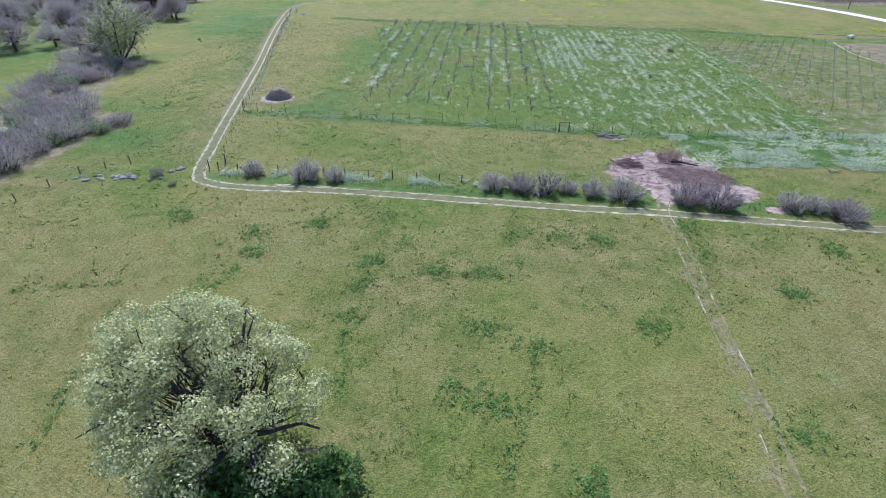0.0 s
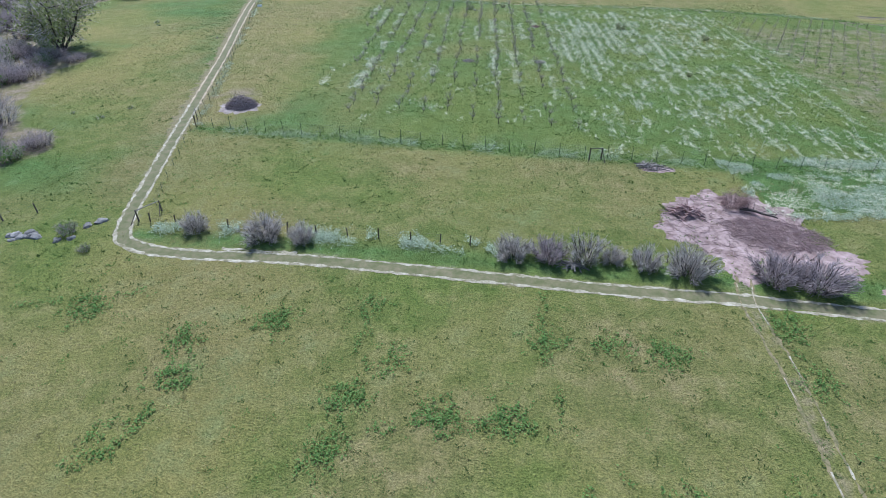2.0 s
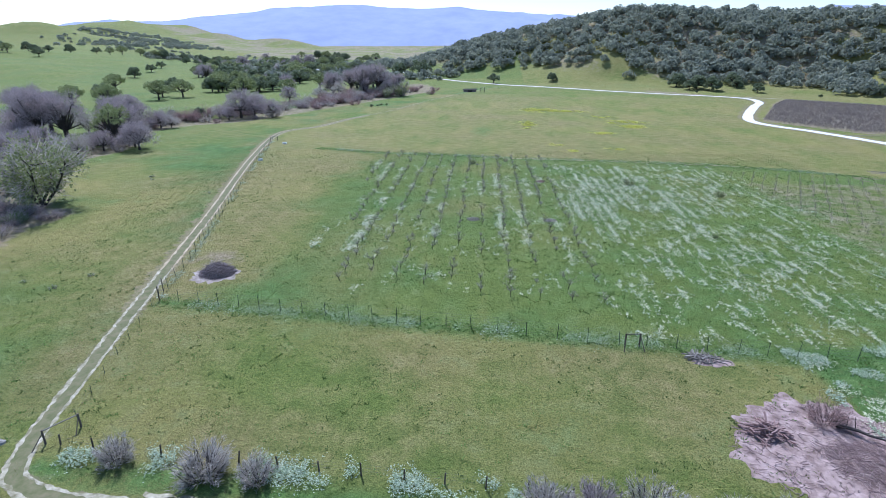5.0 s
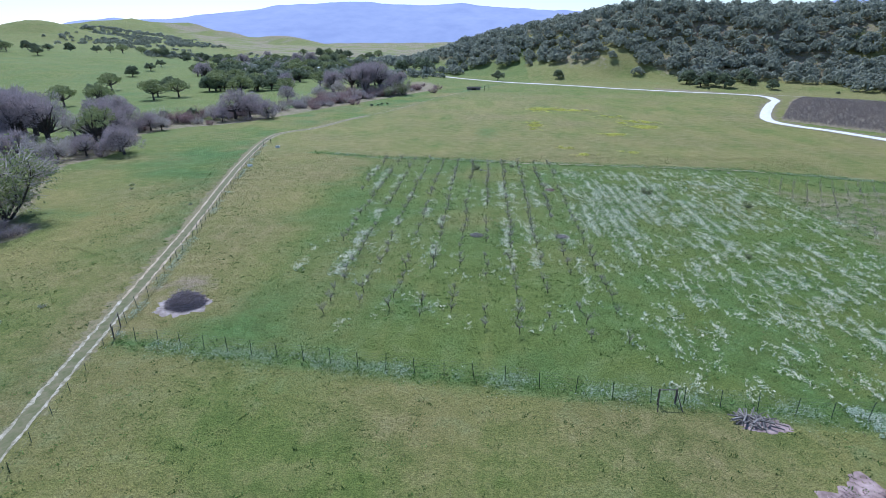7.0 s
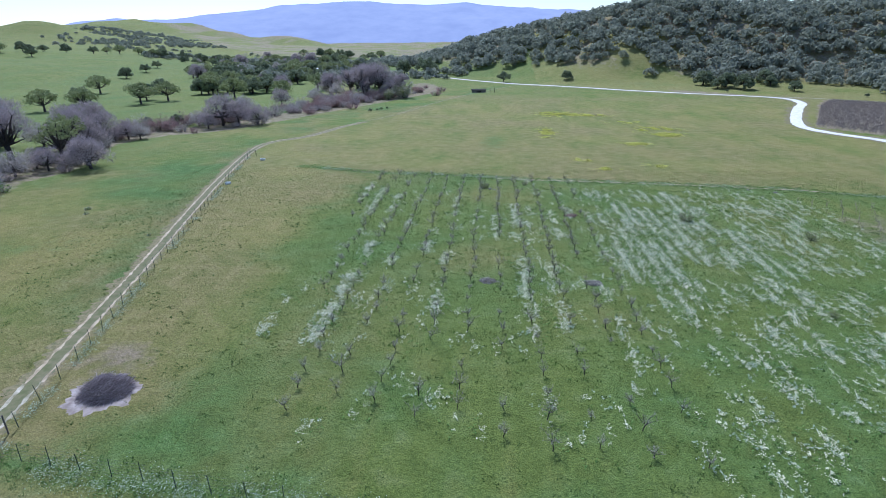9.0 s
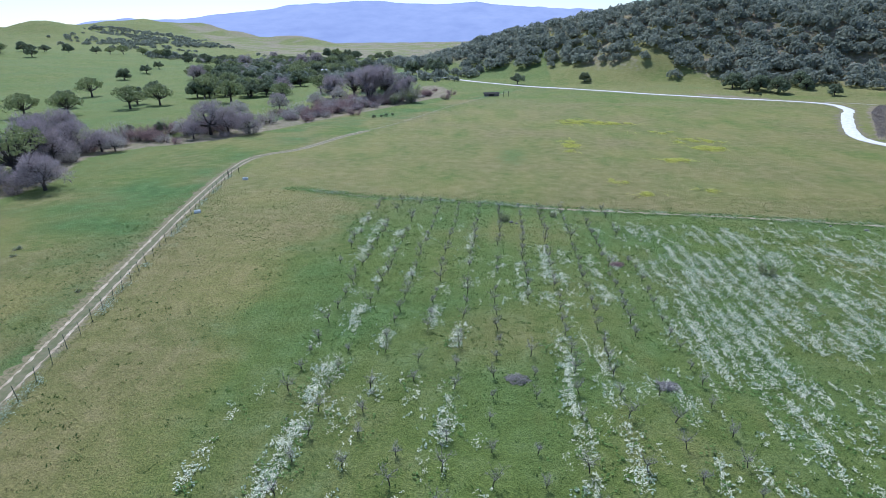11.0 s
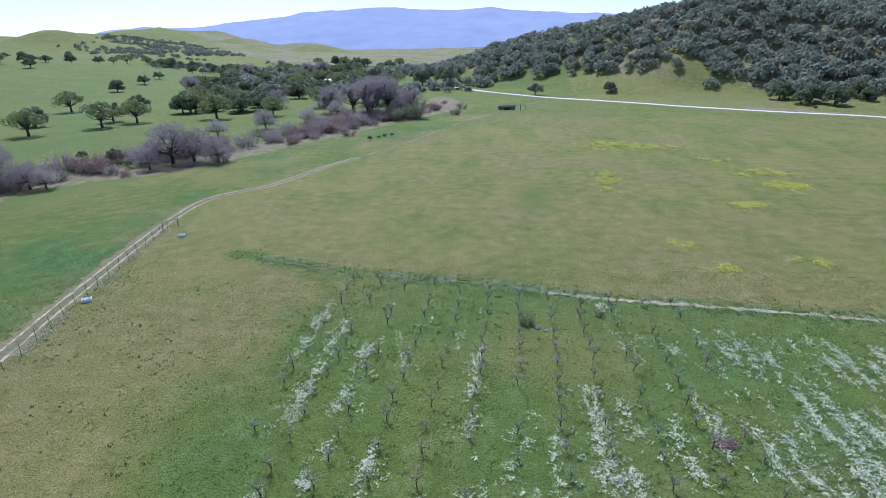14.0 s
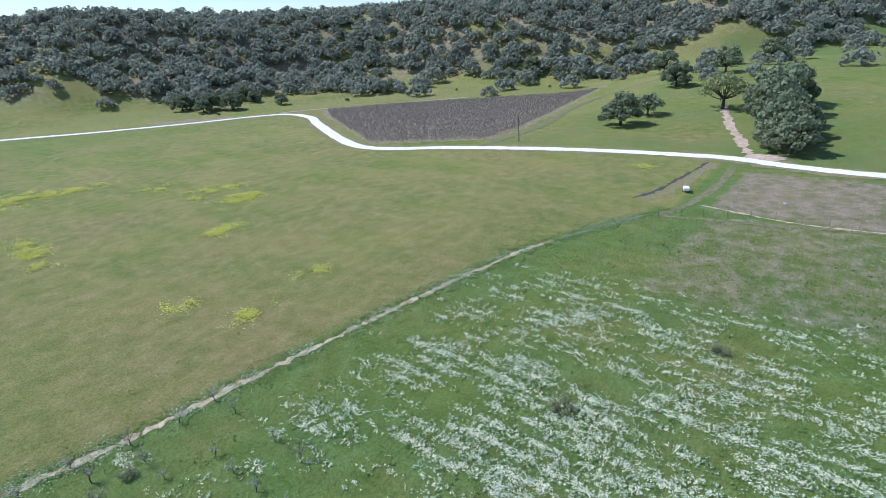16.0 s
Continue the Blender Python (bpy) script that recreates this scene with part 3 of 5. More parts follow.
def oak(name, label, seed, tall, wide, leaf, count, size, group="", lean=(0, 0), lobes=22, low=0.3, bark=None, lobe=0.27, limb_reach=0.86, loose=1.08, twiggy=0.0):
    """A broad tree: a forked trunk, limbs out to leafy lobes, and a crown of loose leaves."""
    r = np.random.default_rng(seed)
    ob = thing(name, label, "tree", group)
    wood, crown = Shell(), Shell()
    base = np.array((0, 0, -0.15))
    fork = np.array((lean[0] * 0.25, lean[1] * 0.25, tall * 0.26))
    wood.tube([base, fork * (0.4, 0.4, 0.5) + r.normal(0, 0.06, 3), fork], [tall * 0.055, tall * 0.040, tall * 0.036], 8)
    for k in range(lobes):
        ang = k * 2.39996 + r.uniform(-0.3, 0.3)
        u = np.sqrt((k + 0.5) / lobes)
        up = low + (0.98 - low) * np.sqrt(max(0.02, 1 - (u * 0.93) ** 2)) * r.uniform(0.52, 1.0)
        c = np.array((wide * 0.86 * u * np.cos(ang) + lean[0] * up, wide * 0.86 * u * np.sin(ang) + lean[1] * up, tall * up * 0.93))
        pts, _ = limb(wood, fork, c - fork + (0, 0, -0.1 * tall), np.linalg.norm(c - fork) * limb_reach, tall * (0.017 if lobes < 60 or k % 9 == 0 else 0.006), r, 4, 0.16, 0.04)
        for _ in range(3 if lobes < 60 else 1):
            limb(wood, pts[r.integers(2, 5)], r.normal(0, 1, 3) + (0, 0, 0.5), wide * 0.24, tall * 0.006, r, 2, 0.3, 0.1, 3)
        n = count // lobes
        d = r.normal(size=(n, 3))
        d /= np.linalg.norm(d, axis=1, keepdims=True)
        rad = wide * lobe * r.uniform(0.75, 1.25)
        place = c + d * (rad * r.uniform(0.35, loose, n) ** 0.6)[:, None] * (1, 1, 0.8)
        if twiggy:
            crown.twigs(place, place + (d + r.normal(0, 0.5, (n, 3)) + (0, 0, 0.3)) * rad * twiggy, size, r)
        else:
            crown.cards(place, size, r, 1.1, facing=d)
    part("trunk", wood, bark or BARK, ob)
    part("twig_haze" if twiggy else "crown", crown, leaf, ob)
    return ob


def bare_tree(name, label, seed, tall, wide, twig, group="", count=1500, narrow=0.5, leaf=None, leaves=0, leaf_size=0.1):
    """A leafless tree: upward limbs that end in a haze of fine twigs."""
    r = np.random.default_rng(seed)
    ob = thing(name, label, "tree", group)
    wood, haze, green = Shell(), Shell(), Shell()
    ends = []
    for k in range(5):
        ang = k * 2.4 + r.uniform(-0.4, 0.4)
        way = np.array((np.cos(ang) * narrow, np.sin(ang) * narrow, 1.0))
        pts, end = limb(wood, r.normal(0, 0.12, 3) * (1, 1, 0) - (0, 0, 0.2), way, tall * r.uniform(0.55, 0.72), tall * 0.020, r, 5, 0.1, 0.08)
        for j in range(6):
            p = pts[r.integers(2, 6)]
            q, end2 = limb(wood, p, end + r.normal(0, 0.55, 3), tall * r.uniform(0.16, 0.32), tall * 0.009, r, 3, 0.2, 0.1, 4)
            ends.extend([q[1], q[2], q[3]])
    ends = np.array(ends)
    pick = ends[r.integers(0, len(ends), count)]
    start = pick + r.normal(0, wide * 0.045, (count, 3))
    away = start - (0, 0, tall * 0.35)
    away /= np.linalg.norm(away, axis=1, keepdims=True)
    stop = start + (away + r.normal(0, 0.45, (count, 3))) * wide * r.uniform(0.08, 0.22, (count, 1))
    haze.twigs(start, stop, wide * 0.005 + 0.008, r)
    part("trunk", wood, BARK, ob)
    part("twig_haze", haze, twig, ob)
    if leaf:
        green.cards(pick[r.integers(0, count, leaves)] + r.normal(0, wide * 0.11, (leaves, 3)), leaf_size, r)
        part("foliage", green, leaf, ob)
    return ob


def shrub(name, label, seed, tall, wide, twig, leaf=None, leaves=0, stems=34, count=900, leaf_size=0.05, group="", category="shrub"):
    """A shrub of many thin stems that spread from the ground."""
    r = np.random.default_rng(seed)
    ob = thing(name, label, category, group)
    wood, haze, green = Shell(), Shell(), Shell()
    ends = []
    for k in range(stems):
        ang, out = r.uniform(0, 2 * np.pi), np.sqrt(r.uniform(0, 1))
        foot = np.array((np.cos(ang), np.sin(ang), 0)) * wide * 0.30 * out - (0, 0, 0.1)
        way = np.array((np.cos(ang) * out * 0.75, np.sin(ang) * out * 0.75, 1.0))
        pts, _ = limb(wood, foot, way, tall * r.uniform(0.6, 1.0) * (1 - 0.28 * out), 0.018 + 0.004 * tall, r, 3, 0.14, 0.02, 3)
        ends.extend(pts[1:])
        ends.append(pts[2])
    ends = np.array(ends)
    pick = ends[r.integers(0, len(ends), count)] + r.normal(0, wide * 0.05, (count, 3))
    pick[:, 2] = np.maximum(pick[:, 2], 0.05)
    away = pick * (1, 1, 0.5) + (0, 0, tall * 0.2)
    away /= np.linalg.norm(away, axis=1, keepdims=True)
    stop = pick + (away + r.normal(0, 0.4, (count, 3))) * r.uniform(0.16, 0.42, (count, 1)) * wide * 0.32
    stop[:, 2] = np.maximum(stop[:, 2], 0.02)
    haze.twigs(pick, stop, 0.008 + 0.0035 * wide, r)
    part("stem_clump", wood, BARK, ob)
    part("twig_haze", haze, twig, ob)
    if leaf:
        at = pick[r.integers(0, count, leaves)] + r.normal(0, wide * 0.07, (leaves, 3))
        at[:, 2] = np.maximum(at[:, 2], 0.05)
        green.cards(at, leaf_size, r)
        part("foliage", green, leaf, ob)
    return ob


def stand(x, y, turn=0.0, size=1.0, sink=0.0):
    """The pose of a thing that stands on the ground."""
    return pose(x, y, float(ground_z(x, y)) - sink, 0, 0, turn) @ Matrix.Scale(size, 4)


def put(ob, x, y, turn=0.0, size=1.0):
    kept = ob.matrix_basis.copy()
    ob.scale = (size,) * 3
    c = copy_thing(ob, stand(x, y, turn))
    ob.matrix_basis = kept
    return c


# the big tree in new leaf that the flight starts over
near_oak = oak("spreading_oak", "spreading oak in pale new leaf on a dark trunk", 3, 13.6, 7.9, PALE_LEAF, 46000, 0.085, lean=(-6.6, 2.6), lobes=150, low=0.24, lobe=0.125, limb_reach=0.9, loose=1.35)
near_oak.matrix_world = stand(-8.3, 7.0, 0)
r = np.random.default_rng(5)
for k, (x, y, size) in enumerate(((-13.2, 6.4, 1.0), (-10.6, 5.4, 1.25), (-8.0, 6.0, 1.1), (-5.6, 5.6, 1.15), (-3.9, 7.2, 0.9))):
    under = shrub("understory_bush", "dense dark green bush in the shade under the oak", 8 + k, 2.6, 4.2, TWIG, WEED, 2400, 30, 400, 0.13)
    under.matrix_world = stand(x, y, 40 * k) @ Matrix.Scale(size, 4)

# row of grey shrubs by the track
SHRUBS = [(-29.0, 57.6, 1.9, 0), (-20.6, 56.4, 2.5, 1), (-16.1, 56.2, 1.8, 0), (7.3, 54.5, 2.1, 1), (11.0, 54.6, 2.2, 2), (15.0, 54.2, 2.4, 3), (17.7, 54.3, 1.5, 1), (21.0, 53.5, 2.0, 0), (25.1, 52.4, 2.6, 1), (33.4, 52.0, 2.7, 2), (37.0, 51.0, 2.8, 2), (46.3, 50.8, 2.1, 0), (49.0, 50.5, 1.8, 1), (52.0, 48.5, 2.4, 2)]
kinds = [
    shrub("leafless_shrub", "grey twiggy leafless shrub at the track's edge", 11, 1.25, 1.15, TWIG, SPRING_LEAF, 160, 52, 3600, 0.018, "shrubs along the track"),
    shrub("leafless_shrub", "grey twiggy leafless shrub at the track's edge", 12, 1.3, 1.2, TWIG, None, 0, 56, 3800, 0.02, "shrubs along the track"),
    shrub("leafless_shrub", "purplish brown twiggy shrub beside the brush heap", 13, 1.2, 1.25, TWIG_PURPLE, None, 0, 56, 3800, 0.02, "shrubs along the track"),
    shrub("budding_shrub", "twiggy shrub with fresh yellow-green buds", 14, 1.35, 1.1, TWIG, SPRING_LEAF, 1300, 50, 2600, 0.022, "shrubs along the track"),
]
used = set()
for k, (x, y, size, kind) in enumerate(SHRUBS):
    ob = kinds[kind]
    if kind in used:
        put(ob, x, y, 67 * k, size * 1.12)
    else:
        used.add(kind)
        ob.matrix_world = stand(x, y, 67 * k) @ Matrix.Scale(size * 1.12, 4)

# bushes at the west side of the bend, on a scatter of stones and scrap
for x, y, size, seed in ((-43.4, 56.2, 1.6, 21), (-39.3, 53.0, 0.9, 22)):
    b = shrub("low_bush", "low dark twiggy bush among stones", seed, 1.1, 1.3, TWIG_PURPLE, WEED, 260, 36, 900, 0.05)
    b.matrix_world = stand(x, y, seed * 9) @ Matrix.Scale(size, 4)
for x, y, size, seed in ((-60, 90.2, 0.8, 23), (-57.5, 95.0, 0.7, 24), (-66, 92, 0.6, 25), (-62.0, 143, 0.6, 26), (-85, 158, 1.0, 27), (-83, 155, 0.7, 28)):
    b = shrub("meadow_bush", "small brownish bush standing alone in the meadow", seed, 1.0, 1.4, TWIG, WEED, 200, 24, 400, 0.05)
    b.matrix_world = stand(x, y, seed * 9) @ Matrix.Scale(size, 4)


def rock_mesh(seed):
    r = np.random.default_rng(seed)
    bm = bmesh.new()
    bmesh.ops.create_icosphere(bm, subdivisions=2, radius=1)
    for v in bm.verts:
        n = noise.noise(v.co * 1.3 + Vector((seed * 3.1, 0, 0)))
        v.co = Vector((v.co.x * 1.25, v.co.y * 0.85, v.co.z * 0.6)) * (1 + 0.45 * n)
    me = bpy.data.meshes.new("stone")
    bm.to_mesh(me)
    bm.free()
    me.materials.append(STONE)
    return me


ROCKS = [rock_mesh(k) for k in range(4)]


def rock(x, y, size, label="pale grey field stone lying in the grass"):
    ob = new("stone", ROCKS[int(rng.integers(4))])
    ob.matrix_world = stand(x, y, rng.uniform(0, 360)) @ Matrix.Scale(size, 4)
    return tagged(ob, label, "stone", "stones by the track")


for x, y in ((-55.2, 54.7), (-51.4, 54.9), (-49.6, 55.6), (-47.5, 55.8), (-53.6, 54.2), (-50.6, 54.4), (-46.3, 55.2), (-48.6, 54.9), (-52.5, 55.4), (-44.2, 54.9), (-42.4, 55.0), (-42.0, 58.2), (-40.8, 58.6)):
    for _ in range(2):
        rock(x + rng.uniform(-0.6, 0.6), y + rng.uniform(-0.5, 0.5), rng.uniform(0.25, 0.6))
for x, y, size in ((66.6, 178.4, 0.45), (61.5, 180.5, 0.35), (1.5, 179.0, 0.5), (2.4, 178.2, 0.3), (118, 150, 0.4)):
    rock(x, y, size)


# ---------------------------------------------------------------- brush heaps
def heap(name, label, seed, wide, deep, tall, count, material, long=(0.9, 2.6), thick=0.02, piece=""):
    """A heap of cut branches, thrown across one another."""
    r = np.random.default_rng(seed)
    sh = Shell()
    ob = thing(name, label, "brush heap") if piece else None
    for k in range(count):
        if piece:
            sh = Shell()
        a, u = r.uniform(0, 2 * np.pi), np.sqrt(r.uniform(0, 1))
        x, y = wide * u * np.cos(a), deep * u * np.sin(a)
        z = tall * (1 - u**1.7) * r.uniform(0.25, 1.0) + 0.05
        turn, tip, n = r.uniform(0, 2 * np.pi), r.normal(0, 0.22), r.uniform(*long)
        d = np.array((np.cos(turn) * np.cos(tip), np.sin(turn) * np.cos(tip), np.sin(tip)))
        p, q = np.array((x, y, z)) - d * n / 2, np.array((x, y, z)) + d * n / 2
        m = (p + q) / 2 + r.normal(0, 0.08, 3)
        for c in (p, q, m):
            c[2] = max(c[2], 0.03)
        t = thick * r.uniform(0.5, 1.6)
        sh.tube([p, m, q], [t, t * 0.85, t * 0.45], 6 if piece else 4, bool(piece))
        if piece:
            part(piece, sh, material, ob)
    if piece:
        return ob
    return whole(name, sh, material, label, "brush heap")


def patch(name, label, x, y, wide, deep, material, seed, lift=0.02, turn=0.0):
    """A bare patch with a ragged outline, a little proud of the ground."""
    sh = Shell()
    n, rings = 150, 6
    ang = np.arange(n) * 2 * np.pi / n
    edge = 0.60 + 0.75 * fbm(np.cos(ang) * 2 + seed, np.sin(ang) * 2, 0.42, seed, 5)
    verts = [(0, 0, lift * 2)]
    for k in range(1, rings + 1):
        u = k / rings
        e = edge * u
        bump_up = lift * (1.6 - 1.5 * u) + 0.10 * (1 - u) * value_noise(np.cos(ang) * 9 * u + 3, np.sin(ang) * 9 * u, seed)
        verts.extend(np.c_[wide * e * np.cos(ang), deep * e * np.sin(ang), bump_up])
    faces = [(0, 1 + i, 1 + (i + 1) % n) for i in range(n)]
    for k in range(rings - 1):
        a = 1 + k * n
        faces += [(a + i, a + n + i, a + n + (i + 1) % n, a + (i + 1) % n) for i in range(n)]
    sh.add(verts, faces)
    ob = whole(name, sh, material, label, "bare ground", kind="structure", soft=True)
    ob.matrix_world = stand(x, y, turn)
    return ob


patch("ash_ring", "pale ashy ring of bare soil round a brush heap", -38.8, 96.7, 3.7, 3.2, ASH, 3)
heap("round_brush_heap", "rounded heap of dark purple prunings on pale soil", 31, 2.6, 2.3, 1.9, 1300, TWIG_PURPLE, (0.5, 1.7)).matrix_world = stand(-38.5, 97.2)
patch("cleared_ground", "pinkish bare ground strewn with wood chips", 33.4, 62.6, 8.8, 7.4, DIRT_PINK, 5, 0.03, 8)
patch("cleared_ground", "pinkish bare ground strewn with wood chips", 38.5, 56.0, 6.0, 3.4, DIRT_PINK, 6, 0.026, -8)
patch("trodden_ground", "pale trodden soil beside the track", 31.0, 53.8, 2.0, 3.0, DIRT_PINK, 7, 0.02)
patch("trodden_ground", "pale trodden soil beside the track", 44.6, 50.4, 1.6, 1.0, DIRT_PINK, 8, 0.02)
heap("pruning_pile", "low wide heap of purplish brown prunings on bare soil", 32, 5.6, 3.4, 0.7, 1000, TWIG_MAUVE, (0.6, 2.2)).matrix_world = stand(37.0, 60.4, -14)
heap("log_heap", "small heap of cut brown logs on bare soil", 33, 2.0, 1.5, 0.9, 80, TWIG_RED, (0.9, 2.2), 0.08, "log").matrix_world = stand(28.4, 64.6, 20)
shrub("russet_bush", "rust-coloured dead bush on the bare ground", 34, 2.5, 3.0, TWIG_RED, None, 0, 46, 2400).matrix_world = stand(34.8, 66.6, 0)
litter = heap("stick_litter", "scattered broken sticks on bare soil", 35, 8.4, 6.8, 0.12, 1100, TWIG_MAUVE, (0.25, 1.1), 0.022)
litter.matrix_world = stand(33.0, 62.2, 0)
tagged(litter, kind="stuff")
heap("plank_heap", "grey heap of old boards and branches in grass", 36, 1.7, 0.9, 0.5, 45, PLANK, (1.2, 2.4), 0.07, "board").matrix_world = stand(27.6, 77.0, -10)
patch("trodden_ground", "pale trodden soil beside the track", 28.4, 76.4, 2.3, 1.0, DIRT_PINK, 9, 0.02)
fallen = Shell()
limb(fallen, (0, 0, 0.25), (1, -0.7, 0.02), 4.2, 0.2, np.random.default_rng(4), 5, 0.12, 0.0, 7)
for k in range(5):
    limb(fallen, (0.6 * k + 0.6, -0.4 * k - 0.4, 0.4), np.random.default_rng(k).normal(0, 1, 3) + (0, 0, 0.7), 1.2, 0.06, np.random.default_rng(k + 9), 3, 0.2, 0.02, 4)
whole("fallen_log", fallen, BARK, "dark fallen log on the bare ground", "log").matrix_world = stand(35.2, 65.8)
heap("timber_stack", "low stack of old timber between the shrubs", 37, 1.1, 0.5, 0.6, 30, PLANK, (1.4, 2.2), 0.07, "timber").matrix_world = stand(13.2, 53.2, 0)
snag = bare_tree("dead_sapling", "thin reddish dead sapling beside the brush heap", 38, 3.4, 1.6, TWIG_RED, count=500)
snag.matrix_world = stand(35.6, 53.2)
heap("dead_brush_pile", "small heap of dead branches among orchard rows", 39, 1.1, 0.8, 0.4, 130, TWIG_RED, (0.4, 1.4), 0.025).matrix_world = stand(17.6, 158.6)
heap("dead_brush_pile", "small heap of dead branches among orchard rows", 40, 1.2, 0.8, 0.4, 130, TWIG, (0.4, 1.4), 0.025).matrix_world = stand(16.3, 126.4)
heap("dead_brush_pile", "small heap of dead branches among orchard rows", 41, 1.2, 0.8, 0.4, 130, TWIG, (0.4, 1.4), 0.025).matrix_world = stand(0.9, 126.4)


# ---------------------------------------------------------------- fences and gates
def post_mesh(tall, radius, sides, material, seed):
    r = np.random.default_rng(seed)
    sh = Shell()
    bend = r.normal(0, 0.03, 2)
    sh.tube([(0, 0, -0.2), (bend[0], bend[1], tall * 0.5), (bend[0] * 1.6, bend[1] * 1.6, tall - 0.04), (bend[0] * 1.6, bend[1] * 1.6, tall)], [radius * 1.1, radius, radius * 0.95, radius * 0.7], sides)
    return sh.data("post", material)


def fence(name, label, line, gap, tall, radius, sides, material, wires, seed, wire=0.006):
    ob = thing(name, label, "fence")
    meshes = [post_mesh(tall * s, radius, sides, material, seed + k) for k, s in enumerate((1.0, 0.94, 1.05))]
    line = [np.array(p, float) for p in line]
    tops = []
    for a, b in zip(line, line[1:]):
        n = max(1, round(np.linalg.norm(b - a) / gap))
        for k in range(n + (b is line[-1])):
            p = a + (b - a) * k / n
            o = new("post", meshes[len(tops) % 3])
            o.parent = ob
            o.matrix_basis = stand(p[0], p[1], 40 * len(tops)) @ pose(0, 0, 0, rng.normal(0, 2.5), rng.normal(0, 2.5), 0)
            tops.append((p[0], p[1], float(ground_z(p[0], p[1]))))
    tops = np.array(tops)
    for h in wires:
        sh = Shell()
        sh.tube(tops + (0, 0, h * tall), [wire] * len(tops), 3, False)
        part("wire", sh, WIRE, ob)
    return ob


fence("deer_fence", "tall wire deer fence on thin steel posts", [(-42.4, 87.6), (-24.3, 85.2), (-8.5, 83.2), (4.4, 81.7), (18.6, 79.2)], 3.3, 2.0, 0.035, 5, POST_STEEL, (0.08, 0.25, 0.42, 0.6, 0.78, 0.96), 1)
fence("deer_fence", "tall wire deer fence on thin steel posts", [(21.8, 79.3), (31.8, 78.2), (47.6, 77.3), (66, 76)], 3.3, 2.0, 0.035, 5, POST_STEEL, (0.08, 0.25, 0.42, 0.6, 0.78, 0.96), 5)
fence("deer_fence", "tall wire deer fence beside the farm track", [(-42.4, 87.6), (-45.6, 102.5), (-52.8, 131.6), (-60.5, 163), (-66.5, 186), (-72.6, 214)], 3.4, 2.0, 0.035, 5, POST_STEEL, (0.08, 0.25, 0.42, 0.6, 0.78, 0.96), 9)
fence("pasture_fence", "low barbed wire fence on dark wooden posts", [(-35.2, 59.2), (-25.4, 58.3), (-14.8, 57.7), (-4, 57.0), (6, 56.2), (27, 54.2)], 3.6, 1.25, 0.07, 7, POST_WOOD, (0.4, 0.65, 0.9), 13, 0.005)
fence("pasture_fence", "low barbed wire fence on thin posts by the track", [(-35.2, 59.2), (-38.4, 70), (-41.2, 81), (-42.6, 86)], 3.8, 1.1, 0.03, 5, POST_STEEL, (0.5, 0.9), 17, 0.005)
fence("creek_fence", "old leaning posts along the creek bank", [(-70, 38), (-64, 43), (-58.7, 46.9), (-57.2, 51.6), (-55.6, 56.2), (-50, 60.4)], 3.6, 1.2, 0.08, 7, POST_WOOD, (0.8,), 21, 0.005)
fence("field_fence", "wire fence along the vineyard edge", [(100, 168), (107.5, 150), (109, 130), (112, 100), (118, 60)], 4.0, 1.5, 0.04, 5, POST_WOOD, (0.4, 0.9), 25)


def gate_frame(name, label, ends, tall, width=0.09, brace=True):
    """Two stout posts, a rail across their tops and braces down to the ground."""
    ob = thing(name, label, "gate")
    a, b = (np.array((*e, float(ground_z(*e)))) for e in ends)
    for p in (a, b):
        sh = Shell()
        sh.tube([p - (0, 0, 0.2), p + (0, 0, tall * 0.6), p + (0, 0, tall)], [width, width * 0.95, width * 0.85], 8)
        part("post", sh, POST_WOOD, ob)
    sh = Shell()
    sh.tube([a + (0, 0, tall - 0.1), (a + b) / 2 + (0, 0, tall - 0.08), b + (0, 0, tall - 0.1)], [width * 0.6] * 3, 6)
    part("rail", sh, PLANK, ob)
    if brace:
        for p, s in ((a, -1), (b, 1)):
            sh = Shell()
            sh.tube([p + (0, 0, tall * 0.8), p + (s * 0.35, -1.2, 0.02)], [width * 0.5] * 2, 6)
            part("brace", sh, POST_WOOD, ob)
    return ob


gate_frame("garden_gate", "dark wooden gate frame in the deer fence", ((19.2, 79.0), (20.9, 79.15)), 1.8, 0.10)
gate_frame("field_gate", "leaning wooden gate frame beside the track's bend", ((-36.6, 59.2), (-35.0, 61.6)), 1.5, 0.09)
gate_frame("field_gate", "small dark gate where the track bends", ((-73.0, 213), (-71.5, 216)), 1.7, 0.08, False)
gate_frame("fence_corner", "braced corner posts of the deer fence", ((-42.4, 87.6), (-43.4, 90.4)), 2.1, 0.07, False)
gate_frame("cattle_gate", "distant gate frame where track meets road", ((2.5, 421), (5.5, 425)), 3.2, 0.14, False)


